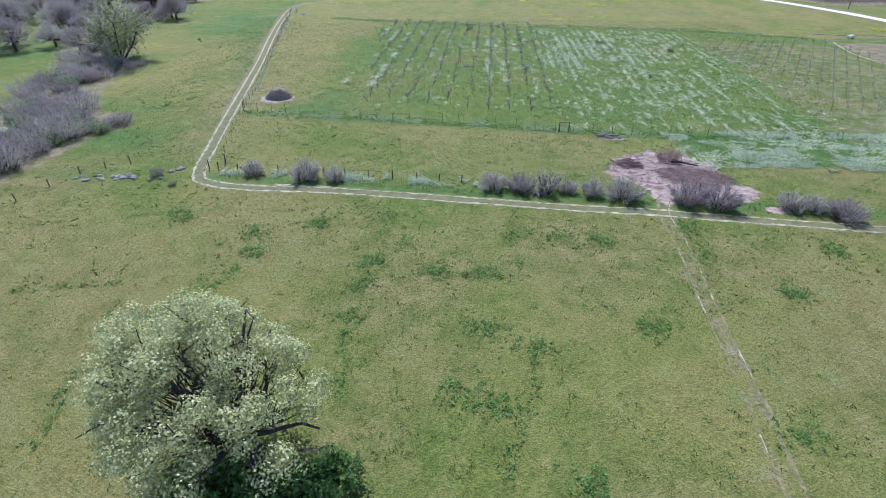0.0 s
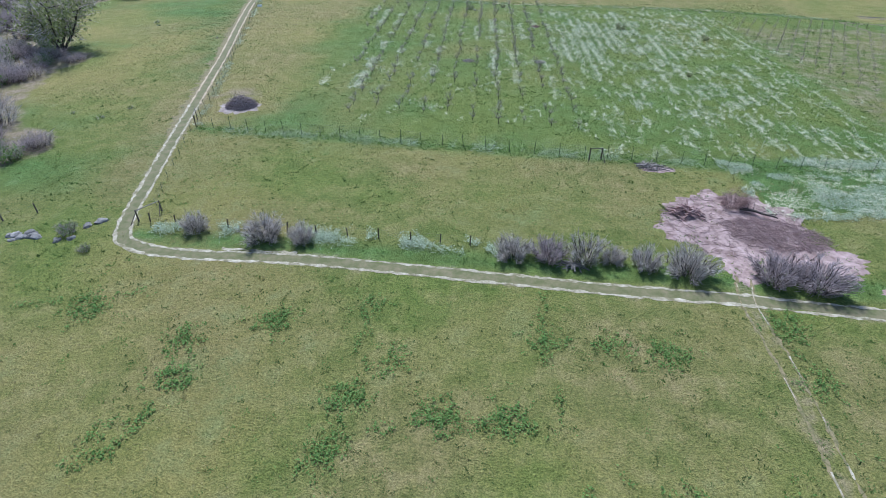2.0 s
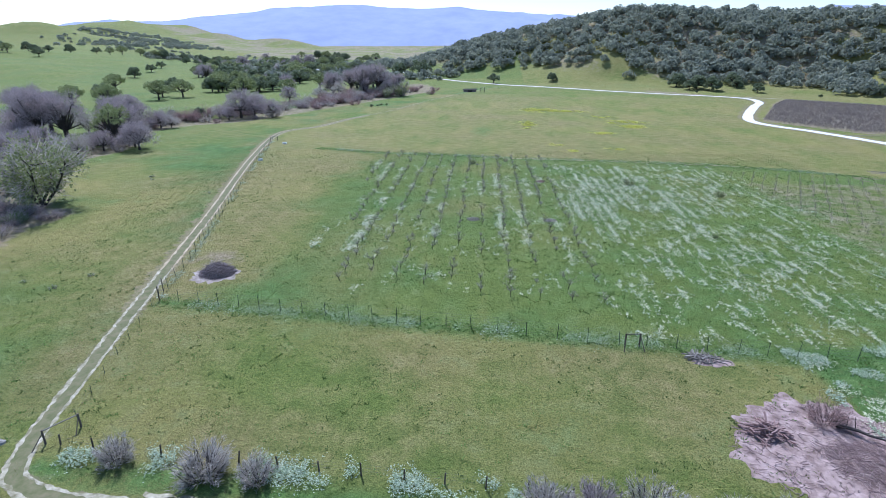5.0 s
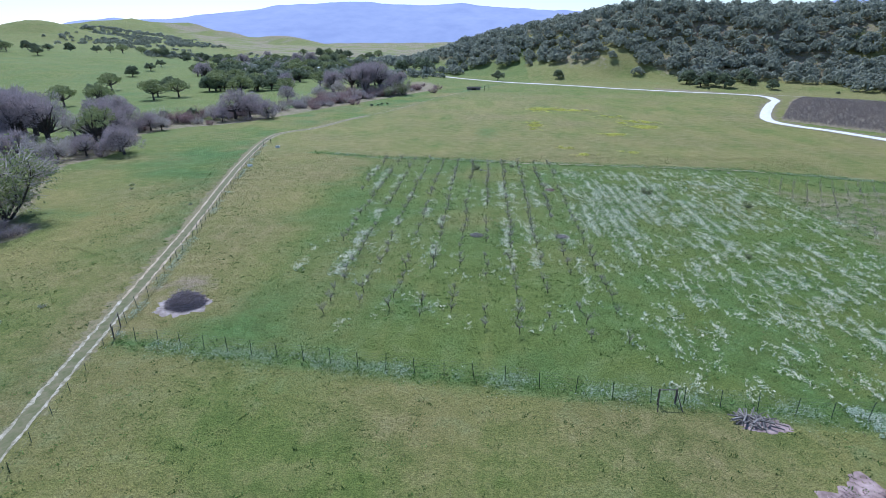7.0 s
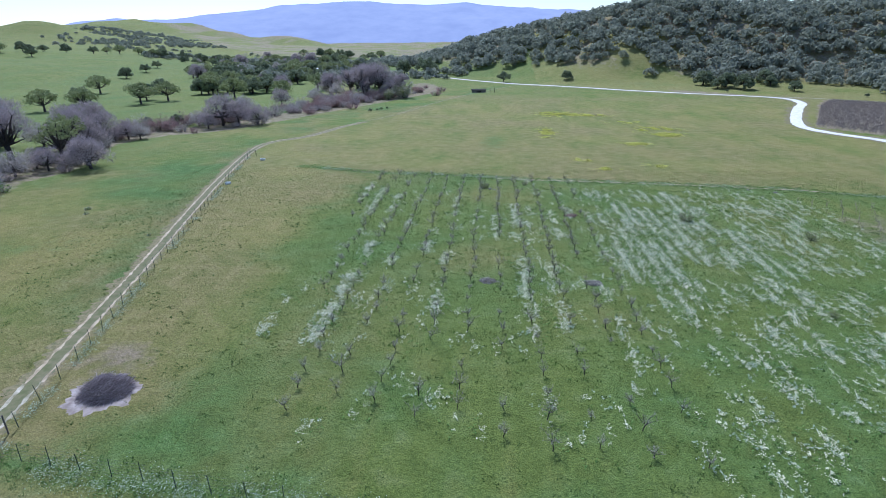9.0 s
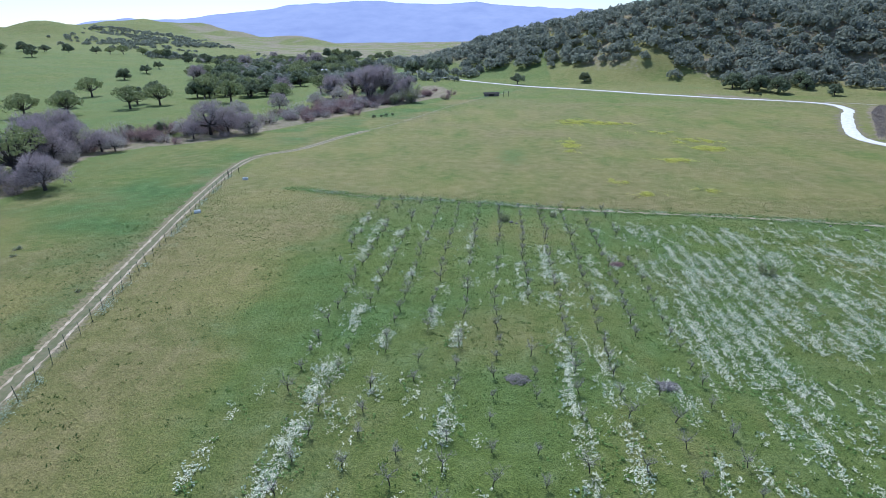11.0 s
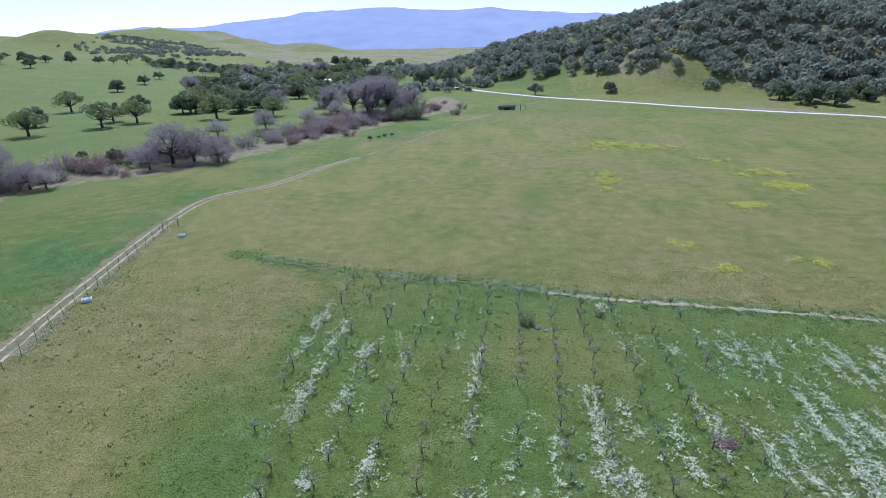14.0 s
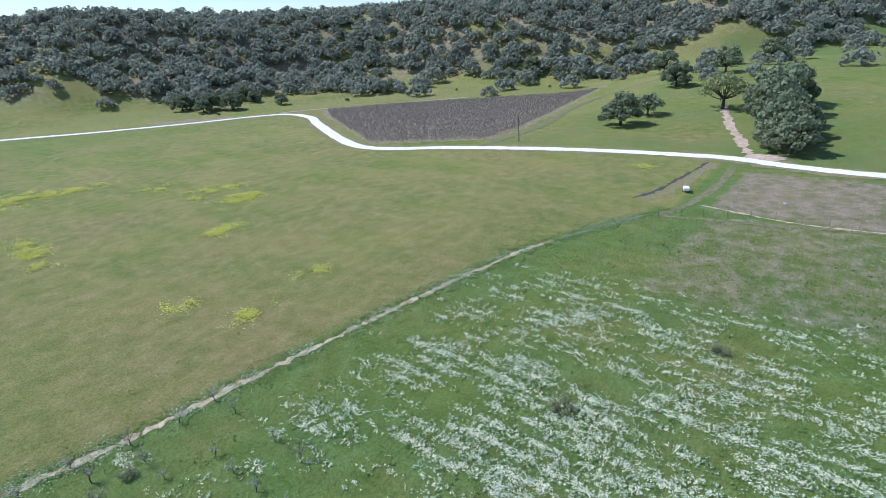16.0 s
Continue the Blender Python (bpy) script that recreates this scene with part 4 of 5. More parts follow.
# ---------------------------------------------------------------- orchard
def vine_tree(seed, tall, leafy):
    """A small gnarled fruit tree with bare arms."""
    r = np.random.default_rng(seed)
    ob = thing("orchard_sapling", "small gnarled leafless fruit tree in an orchard row", "tree", "orchard trees")
    wood, haze = Shell(), Shell()
    pts, way = limb(wood, (0, 0, -0.08), (0, 0, 1), tall * 0.42, 0.055, r, 3, 0.14, 0.2, 5, 0.8)
    arms = Shell()
    ends = []
    for k in range(5):
        ang = k * 1.3 + r.uniform(-0.4, 0.4)
        q, _ = limb(arms, pts[-1] - (0, 0, 0.1 * (k % 2)), (np.cos(ang), np.sin(ang), 0.9), tall * r.uniform(0.42, 0.66), 0.03, r, 4, 0.22, 0.12, 4)
        ends.extend(q[1:])
        for j in range(2):
            q2, _ = limb(arms, q[r.integers(1, 4)], r.normal(0, 0.8, 3) + (0, 0, 0.8), tall * 0.3, 0.014, r, 2, 0.25, 0.1, 3)
            ends.extend(q2)
    ends = np.array(ends)
    n = 150
    s = ends[r.integers(0, len(ends), n)]
    haze.twigs(s, s + r.normal(0, 0.22, (n, 3)) + (0, 0, 0.14), 0.011, r)
    part("trunk", wood, BARK, ob)
    part("branchwork", arms, BARK, ob)
    part("twig_haze", haze, TWIG, ob)
    if leafy:
        g = Shell()
        g.cards(ends[r.integers(0, len(ends), leafy)] + r.normal(0, 0.16, (leafy, 3)), 0.045, r)
        part("bud_haze", g, SPRING_LEAF, ob)
    return ob


saplings = [vine_tree(k, (1.9, 2.2, 1.6, 2.0, 2.4, 1.4)[k % 6], (0, 0, 0, 70, 110, 0)[k % 6]) for k in range(6)]
first = set()
count = 0
r = np.random.default_rng(77)
for row in range(12):
    x0 = -27.3 + 4.25 * row
    y = (150 if row == 0 else 118 if row == 1 else 90.5) + r.uniform(0, 2) - 0.11 * (x0 + 18)
    while y < 187 - 0.1 * x0 and count < 296:
        y += r.uniform(3.1, 4.1)
        if r.uniform() < 0.16:
            continue
        k = int(r.integers(6))
        place = (x0 + r.normal(0, 0.16) + 0.01 * (y - 105), y, r.uniform(0, 360))
        if k in first:
            put(saplings[k], *place, r.uniform(0.68, 1.05))
        else:
            first.add(k)
            saplings[k].matrix_world = stand(*place)
        count += 1
for x, y, size, seed in ((39.6, 156.6, 1.5, 61), (57.5, 147, 1.2, 62), (0.0, 179.6, 1.3, 63), (9.9, 183, 0.9, 64), (45, 118, 0.7, 65)):
    b = shrub("yellow_bush", "small bush in fresh yellow-green leaf among white flowers", seed, 1.5, 1.3, TWIG, SPRING_LEAF, 900, 26, 400, 0.05)
    b.matrix_world = stand(x, y, seed * 7) @ Matrix.Scale(size, 4)


# ---------------------------------------------------------------- vineyards
def vine_rows(name, label, poly, turn, gap, step, tall, material, seed, twigs, posts):
    """Dormant vines on posts, row by row, inside an outline."""
    r = np.random.default_rng(seed)
    sh = Shell()
    poly = np.array(poly, float)
    c, a = poly.mean(0), radians(turn)
    d, e = np.array((np.cos(a), np.sin(a))), np.array((-np.sin(a), np.cos(a)))
    u = np.arange(-120, 120, step)
    starts, ends = [], []
    for v in np.arange(-120, 120, gap):
        p = c + u[:, None] * d + v * e + r.normal(0, 0.12, (len(u), 2))
        inside = np.zeros(len(p), bool)
        for (x1, y1), (x2, y2) in zip(poly, np.roll(poly, -1, 0)):
            cross = ((y1 > p[:, 1]) != (y2 > p[:, 1])) & (p[:, 0] < (x2 - x1) * (p[:, 1] - y1) / (y2 - y1 + 1e-9) + x1)
            inside ^= cross
        p = p[inside & (r.uniform(size=len(p)) > 0.06)]
        if not len(p):
            continue
        z = ground_z(p[:, 0], p[:, 1])
        foot = np.c_[p, z - 0.05]
        starts.append(foot)
        ends.append(foot + np.c_[r.normal(0, 0.08, (len(p), 2)), np.full(len(p), tall) * r.uniform(0.8, 1.15, len(p))])
        for _ in range(twigs):
            s = foot + np.c_[r.normal(0, 0.12, (len(p), 2)), r.uniform(0.45, 0.9, len(p)) * tall]
            starts.append(s)
            ends.append(s + np.c_[r.normal(0, 0.55, len(p))[:, None] * d + r.normal(0, 0.28, (len(p), 2)), r.uniform(0.0, 0.55, len(p)) * tall])
    starts, ends = np.concatenate(starts), np.concatenate(ends)
    sh.twigs(starts, ends, posts, r)
    return whole(name, sh, material, label, "vineyard", kind="stuff")


vine_rows("dormant_vineyard", "dense rows of leafless brown vines beside the road", [(129, 277), (151, 243), (178, 244), (283, 262), (216, 347), (188, 372), (168, 345)], -38, 2.2, 0.9, 1.25, VINE_GREY, 81, 13, 0.065)
vine_rows("young_vineyard", "rows of young vines on thin stakes in brown soil", [(67, 172), (98, 166), (106, 150), (108, 128), (110, 95), (80, 92), (70, 130)], 62, 2.6, 1.5, 1.2, VINE_GREY, 82, 3, 0.035)


# ---------------------------------------------------------------- creek growth
willow = [
    bare_tree("creek_tree", "tall leafless grey cottonwood by the creek", 91, 13.5, 8.5, TWIG_PURPLE, "creek trees", 3600, 0.42),
    bare_tree("creek_tree", "tall leafless grey cottonwood by the creek", 92, 12.0, 8.0, TWIG, "creek trees", 3400, 0.5),
    bare_tree("creek_tree", "dense dark leafless willow by the creek", 93, 9.0, 7.5, TWIG_PURPLE, "creek trees", 4800, 0.34),
]
thickets = [
    oak("creek_thicket", "rounded leafless purple-grey willow thicket by the creek", 121, 6.0, 3.9, TWIG_PURPLE, 3600, 0.040, "creek trees", lobes=24, low=0.10, twiggy=0.38),
    oak("creek_thicket", "rounded leafless grey willow thicket by the creek", 122, 5.2, 3.6, TWIG, 3400, 0.040, "creek trees", lobes=22, low=0.10, twiggy=0.38),
    oak("cottonwood", "tall bare cottonwood with a round crown of fine purple twigs", 123, 10.0, 3.5, TWIG_PURPLE, 4600, 0.030, "creek trees", lobes=30, low=0.30, twiggy=0.5),
    oak("budding_willow", "tall thin creek tree with sparse green buds", 124, 9.0, 3.4, SPRING_LEAF, 1300, 0.15, "creek trees", lobes=20, low=0.34, limb_reach=1.0),
]
grown = willow + thickets
spots = [(0, -152, 203, 1.6), (5, -149, 200, 2.6), (5, -140, 201, 2.4), (5, -161, 212, 2.2), (3, -111.6, 196, 1.75), (3, -115.5, 200, 1.5), (3, -122, 193, 1.3), (4, -126, 186, 1.5), (4, -133, 184, 1.7), (3, -139, 189, 1.6), (4, -146, 188, 1.7), (3, -150, 194, 1.8), (4, -128, 196, 1.3), (3, -156, 200, 2.0), (4, -163, 206, 1.9), (3, -170, 214, 2.1), (6, -126, 204, 1.9), (6, -131, 214, 1.9), (5, -137, 222, 1.8), (5, -141, 230, 1.9), (3, -134, 226, 1.9), (3, -139, 240, 2.0), (3, -131, 243, 1.4), (4, -127, 244, 1.2), (5, -146, 247, 1.8), (6, -150, 240, 1.9), (4, -152, 228, 1.8), (5, -168, 229, 2.2), (3, -178, 236, 2.0), (0, -186, 240, 1.5), (5, -194, 250, 2.2), (3, -160, 190, 1.9), (4, -172, 196, 1.8), (5, -180, 206, 2.0), (3, -111, 277, 2.5), (3, -106, 281, 2.0), (3, -97, 280, 1.6), (4, -120, 274, 1.4), (3, -113, 268, 1.2), (2, -102, 412, 1.7), (3, -101, 411, 2.6), (0, -74, 389, 1.6), (5, -76, 396, 2.5), (5, -66, 397, 2.7), (5, -86, 402, 2.2), (3, -58, 392, 2.2), (5, -54, 398, 1.9), (0, -120, 164, 1.1), (5, -128, 160, 1.5), (3, -118, 154, 1.7), (4, -124, 146, 1.6), (3, -132, 140, 1.8), (5, -140, 150, 1.8), (3, -136, 170, 1.9), (4, -146, 178, 1.8), (1, -150, 140, 1.2), (3, -112, 140, 1.3), (4, -132, 128, 1.5), (3, -60, 408, 1.8), (4, -94, 398, 1.8), (4, -124, 330, 1.6), (3, -112, 350, 1.7), (4, -100, 372, 1.6)]
first = set()
for n, (k, x, y, size) in enumerate(spots):
    if k in first:
        put(grown[k], x, y, 77 * n, size * 0.88)
    else:
        first.add(k)
        grown[k].matrix_world = stand(x, y, 77 * n) @ Matrix.Scale(size * 0.88, 4)
green_tree = bare_tree("budding_tree", "pale tree with fresh yellow-green leaves on the creek bank", 95, 9.5, 8.5, TWIG, "", 1300, 0.8, SPRING_LEAF, 4600, 0.15)
green_tree.matrix_world = stand(-93.5, 130.5, 30) @ Matrix.Scale(1.75, 4)
put(green_tree, -50, 388, 100, 1.05)
put(green_tree, -58, 380, 10, 0.7)
dark_bush = oak("evergreen_bush", "round dark evergreen bush beside the creek", 96, 5.0, 3.0, OAK_LEAF, 1500, 0.28, lobes=12, low=0.15)
dark_bush.matrix_world = stand(-131, 277, 0)
put(dark_bush, -148, 283, 120, 0.6)

brush = [
    shrub("creek_brush", "tangled grey leafless brush in the creek bed", 101, 2.6, 3.4, TWIG, None, 0, 40, 1500, 0.05, "creek brush"),
    shrub("creek_brush", "tangled grey leafless brush in the creek bed", 102, 2.2, 3.0, TWIG_PURPLE, None, 0, 40, 1400, 0.05, "creek brush"),
    shrub("creek_brush", "reddish leafless thicket along the creek", 103, 2.6, 3.2, TWIG_RED, None, 0, 40, 1500, 0.05, "creek brush"),
    shrub("creek_brush", "grey-green brush on the creek bank", 104, 2.0, 2.8, TWIG, WEED, 500, 36, 900, 0.10, "creek brush"),
]
first = set()
r = np.random.default_rng(55)
line = spline(CREEK, 1.0)
done = 0
while done < 106:
    i = int(r.integers(len(line)))
    x, y = line[i]
    near_part = y < 140
    if y < 34 or y > 450 or (not near_part and r.uniform() < 0.35):
        continue
    x, y = x + r.normal(0, 5.6) - 1.0, y + r.normal(0, 3.6)
    if near_part and line_gap(np.array([x]), np.array([y]), CREEK)[0][0] > 7.5:
        continue
    if y > 235:
        k = int(r.choice([1, 2, 2, 0]))
    else:
        k = int(r.choice([0, 1, 1, 3]))
    size = r.uniform(1.0, 1.9)
    if k in first:
        put(brush[k], x, y, r.uniform(0, 360), size)
    else:
        first.add(k)
        brush[k].matrix_world = stand(x, y, 20) @ Matrix.Scale(size, 4)
    done += 1
for n in range(120):
    y = r.uniform(238, 430)
    x = np.interp(y, [238, 258, 270, 292, 335, 395, 440], [-146, -135, -122, -108, -90, -64, -46]) + r.uniform(-16, 9)
    put(brush[int(r.choice([1, 2, 2, 2, 0]))], x, y, r.uniform(0, 360), r.uniform(1.5, 2.7))
for n in range(70):
    i = int(r.integers(len(line)))
    while not 42 < line[i][1] < 128:
        i = int(r.integers(len(line)))
    put(brush[int(r.choice([0, 1, 1, 3]))], line[i][0] + r.uniform(-8, 5.5), line[i][1] + r.normal(0, 2), r.uniform(0, 360), r.uniform(1.1, 1.8))
for bx, by, br in BAYS:
    for n in range(9):
        a, u = r.uniform(0, 6.28), (br - 2.5) * np.sqrt(r.uniform())
        put(brush[int(r.choice([0, 1, 1, 3]))], bx + u * np.cos(a), by - 1.0 + u * np.sin(a), r.uniform(0, 360), r.uniform(0.8, 1.4))
for x, y, size in ((-52.9, 329.8, 0.30), (-57.1, 322.6, 0.36), (-50.5, 333, 0.26), (-54.5, 327, 0.24)):
    put(dark_bush, x, y, 90 * size, size)
gravel = ribbon(spline([(-92, 0), (-84, 25), (-76, 46), (-75, 58), (-80, 68), (-84, 76)], 1.2), 2.6, 0, 0.08, 0.4)
whole("gravel_bar", gravel, RUT, "pale gravel bar in the creek bed", "creek bed", kind="structure")


# ---------------------------------------------------------------- oaks of the valley and the hill
valley_oaks = [
    oak("valley_oak", "broad oak with thin grey-green new leaves", 111, 10.5, 6.6, SPRING_LEAF, 1500, 0.32, "valley oaks", lobes=20, low=0.3),
    oak("valley_oak", "broad oak with thin grey-green new leaves", 112, 9.0, 6.0, OAK_LEAF, 1900, 0.34, "valley oaks", lobes=20, low=0.22),
    oak("valley_oak", "dark dense live oak on the grass slope", 113, 9.5, 6.2, OAK_LEAF, 3600, 0.34, "valley oaks", lobes=24, low=0.06),
]
spots = [(0, -197, 356, 0.95), (0, -190, 372, 0.9), (1, -206, 376, 0.9), (0, -186, 414, 1.0), (0, -156, 388, 1.0), (1, -150, 425, 0.95), (2, -236, 360, 0.8), (0, -212, 330, 0.9), (0, -228, 322, 0.9), (1, -222, 420, 0.9), (2, -175, 440, 0.8), (0, -130, 400, 0.8), (1, 14, 512, 1.0), (1, -58, 596, 1.5), (2, -82, 612, 1.1), (2, 163, 156, 1.1), (2, 172, 160, 1.25), (2, 183, 160, 1.4), (2, 197, 165, 1.6), (2, 212, 168, 1.7), (2, 226, 168, 1.6), (2, 187, 211, 1.2), (1, 205, 208, 0.95), (0, 219, 186, 1.3), (1, 300, 205, 1.2), (2, 262, 216, 1.2), (2, 318, 240, 1.3), (1, 340, 214, 1.2), (2, 360, 196, 1.3)]
first = set()
for n, (k, x, y, size) in enumerate(spots):
    if k in first:
        put(valley_oaks[k], x, y, 61 * n, size * (1.3 if x < 0 else 1.0))
    else:
        first.add(k)
        valley_oaks[k].matrix_world = stand(x, y, 61 * n) @ Matrix.Scale(size * 1.3, 4)
r = np.random.default_rng(66)
made = 0
while made < 150:
    x, y = r.uniform(-640, -150), r.uniform(330, 900)
    cg, _ = line_gap(np.array([x]), np.array([y]), CREEK)
    open_field = math.atan2(x, y - 80) < radians(-27)
    if cg[0] < 26 or (open_field and np.hypot(x, y - 80) < 900 and r.uniform() < 0.93) or fbm(x, y, 120, 141, 2) < 0.50 - 0.12 * (x > -260):
        continue
    put(valley_oaks[int(r.choice([0, 1, 1, 2]))], x, y, r.uniform(0, 360), r.uniform(0.85, 1.4))
    made += 1


made = 0
while made < 130:
    a, d = radians(r.uniform(-30, -11)), 380 + 560 * r.uniform() ** 1.3
    x, y = d * math.sin(a), 80 + d * math.cos(a)
    cg, _ = line_gap(np.array([x]), np.array([y]), CREEK)
    if (y < 520 and cg[0] < 24) or fbm(x, y, 70, 143, 2) < 0.44 or side_of(np.array([x]), np.array([y]), HILL_FOOT)[0] > -20 or line_gap(np.array([x]), np.array([y]), RANCH_ROAD)[0][0] < 14:
        continue
    if r.uniform() < 0.3:
        put(thickets[int(r.integers(3))], x, y, r.uniform(0, 360), r.uniform(1.3, 2.3))
    else:
        put(valley_oaks[int(r.choice([0, 1, 1, 2]))], x, y, r.uniform(0, 360), r.uniform(0.75, 1.35))
    made += 1


def crown_template(seed, polys=150):
    """A rough oak crown of leaf clumps, one metre in half-width."""
    r = np.random.default_rng(seed)
    out, ways = [], []
    for k in range(9):
        ang, u = k * 2.4, np.sqrt((k + 0.4) / 9)
        c = np.array((0.74 * u * np.cos(ang), 0.74 * u * np.sin(ang), 0.26 + 0.78 * np.sqrt(1 - u * u * 0.95) * r.uniform(0.8, 1.08)))
        d = r.normal(size=(polys // 9, 3))
        d /= np.linalg.norm(d, axis=1, keepdims=True)
        out.append(c + d * 0.34 * r.uniform(0.75, 1.1, (len(d), 1)) * (1, 1, 0.92))
        ways.append(d)
    place = np.concatenate(out)
    s = Shell()
    s.cards(place, 1.9 / np.sqrt(polys), r, 1.1, facing=np.concatenate(ways), jitter=0.17)
    return s.v[0]


def forest(name, label, places, sizes, material, seed, polys=150):
    r = np.random.default_rng(seed)
    forms = [crown_template(seed + k, polys) for k in range(6)]
    sh = Shell()
    for (x, y), size in zip(places, sizes):
        a = r.uniform(0, 2 * np.pi)
        form = forms[int(r.integers(6))]
        c, s = np.cos(a) * size, np.sin(a) * size
        v = np.stack([form[:, 0] * c - form[:, 1] * s, form[:, 0] * s + form[:, 1] * c, form[:, 2] * size * r.uniform(0.85, 1.15)], -1)
        sh.add_many(v + (x, y, float(ground_z(x, y)) - 0.22 * size), 4)
    return whole(name, sh, material, label, "woodland", kind="stuff")


def hill_wood():
    r = np.random.default_rng(88)
    gx, gy = np.meshgrid(np.arange(-220, 760, 9.4), np.arange(-20, 860, 9.4))
    x, y = gx.ravel() + r.uniform(-5, 5, gx.size), gy.ravel() + r.uniform(-5, 5, gx.size)
    s = side_of(x, y, HILL_FOOT)
    _, along = line_gap(x, y, HILL_FOOT)
    cover = fbm(x, y, 48, 131, 3)
    need = 0.60 - 0.38 * smooth(20, 74, s + 60 * (fbm(x, y, 70, 137, 2) - 0.5)) - 0.10 * (1 - smooth(0.1, 0.35, along)) - 0.06 * smooth(0.6, 0.75, along)
    keep = (s > 7) & (s < 215) & (cover > need) & (np.hypot(x, y) < 800)
    lone = (s > -95) & (s <= 7) & (along > 0.52) & (r.uniform(size=len(x)) < 0.10) & (side_of(x, y, PLOT) < -12) & (x > 225)
    keep = keep | lone
    x, y, s = x[keep], y[keep], s[keep]
    size = r.uniform(4.0, 8.6, len(x))
    forest("hill_woodland", "dense dark oak woodland covering the hillside", np.c_[x, y], size, HAZED_LEAF, 200, 216)


def far_wood():
    r = np.random.default_rng(89)
    n = 16000
    x, y = r.uniform(-1500, 120, n), 500 + 1500 * r.uniform(0, 1, n) ** 1.5
    cover = fbm(x, y, 150, 151, 3) + 0.10 * np.exp(-((x + 120 + 0.30 * (y - 600)) / (120 + 0.1 * (y - 600))) ** 2)
    field = (np.arctan2(x, y - 80) < radians(-27)) & (np.hypot(x, y - 80) < 880)
    keep = (r.uniform(size=n) < 0.75 * smooth(0.47, 0.66, cover)) & ~field & (side_of(x, y, HILL_FOOT) < -15) & (np.hypot(x, y) > 540)
    forest("valley_woodland", "scattered dark trees down the valley", np.c_[x, y][keep], r.uniform(3.5, 7.5, keep.sum()), HAZED_LEAF, 300, 72)


hill_wood()
far_wood()
# single oaks and low bushes along the foot of the hill
r = np.random.default_rng(90)
foot = spline(HILL_FOOT[2:11], 3.0)
for n in range(46):
    x, y = foot[int(r.integers(len(foot)))] + r.normal(0, 1.0, 2) * 5
    out = np.array((-0.5, -0.86)) if y > 380 else np.array((-0.8, -0.6))
    bush = n >= 16
    x, y = np.array((x, y)) + out * (r.uniform(-2, 14) if bush else r.uniform(-26, 2))
    if side_of(np.array([x]), np.array([y]), PLOT)[0] > -8 or line_gap(np.array([x]), np.array([y]), RANCH_ROAD)[0][0] < 7:
        continue
    put(dark_bush if bush else valley_oaks[int(r.choice([1, 2, 2]))], x, y, r.uniform(0, 360), r.uniform(0.2, 0.5) if bush else r.uniform(0.6, 1.1))


# ---------------------------------------------------------------- small built things
def box(shell, lo, hi):
    x0, y0, z0 = lo
    x1, y1, z1 = hi
    shell.add([(x0, y0, z0), (x1, y0, z0), (x1, y1, z0), (x0, y1, z0), (x0, y0, z1), (x1, y0, z1), (x1, y1, z1), (x0, y1, z1)], [(3, 2, 1, 0), (4, 5, 6, 7), (0, 1, 5, 4), (1, 2, 6, 5), (2, 3, 7, 6), (3, 0, 4, 7)])


def barn(x, y, turn, wide, deep, tall, label, cover=None):
    ob = thing("barn", label, "barn")
    walls, roof, door = Shell(), Shell(), Shell()
    box(walls, (-wide / 2, -deep / 2, 0), (wide / 2, deep / 2, tall))
    walls.add([(-wide / 2, -deep / 2, tall), (-wide / 2, deep / 2, tall), (-wide / 2, 0, tall * 1.45)], [(0, 1, 2)])
    walls.add([(wide / 2, -deep / 2, tall), (wide / 2, deep / 2, tall), (wide / 2, 0, tall * 1.45)], [(2, 1, 0)])
    for s in (-1, 1):
        a, b = np.array((0, s * (deep / 2 + 0.4), tall * 0.97)), np.array((0, 0, tall * 1.48))
        w = wide / 2 + 0.4
        roof.add([a + (-w, 0, 0), a + (w, 0, 0), b + (w, 0, 0), b + (-w, 0, 0), a + (-w, 0, 0.12), a + (w, 0, 0.12), b + (w, 0, 0.12), b + (-w, 0, 0.12)], [(0, 1, 2, 3), (7, 6, 5, 4), (0, 4, 5, 1), (1, 5, 6, 2), (2, 6, 7, 3), (3, 7, 4, 0)])
    box(door, (-1.6, -deep / 2 - 0.06, 0), (1.6, -deep / 2 - 0.003, tall * 0.8))
    part("wall", walls, PLANK, ob)
    part("roof", roof, cover or TIN_ROOF, ob)
    part("door", door, BARK, ob)
    ob.matrix_world = stand(x, y, turn)
    return ob


barn(-172, 610, 25, 14, 9, 3.6, "low grey plank barn with a pale tin roof")
barn(-150, 622, 10, 7, 5, 2.4, "small plank shed with a tin roof")
barn(-5, 425, 8, 9, 2.2, 1.5, "long low dark shed beside the track", BARK)


def trough(x, y, turn, label, wide=1.3, deep=0.8, tall=0.5):
    ob = thing("water_trough", label, "trough")
    body = Shell()
    box(body, (-wide / 2, -deep / 2, 0), (wide / 2, deep / 2, 0.12))
    for lo, hi in (((-wide / 2, -deep / 2, 0.12), (wide / 2, -deep / 2 + 0.1, tall)), ((-wide / 2, deep / 2 - 0.1, 0.12), (wide / 2, deep / 2, tall)), ((-wide / 2, -deep / 2 + 0.1, 0.12), (-wide / 2 + 0.1, deep / 2 - 0.1, tall)), ((wide / 2 - 0.1, -deep / 2 + 0.1, 0.12), (wide / 2, deep / 2 - 0.1, tall))):
        box(body, lo, hi)
    part("basin", body, WHITE_PAINT, ob)
    ob.matrix_world = stand(x, y, turn)
    return ob


trough(-66.7, 209.4, 10, "pale trough standing in the grass by the fence")
trough(-64.4, 181.0, 35, "pale trough standing in the grass by the fence")


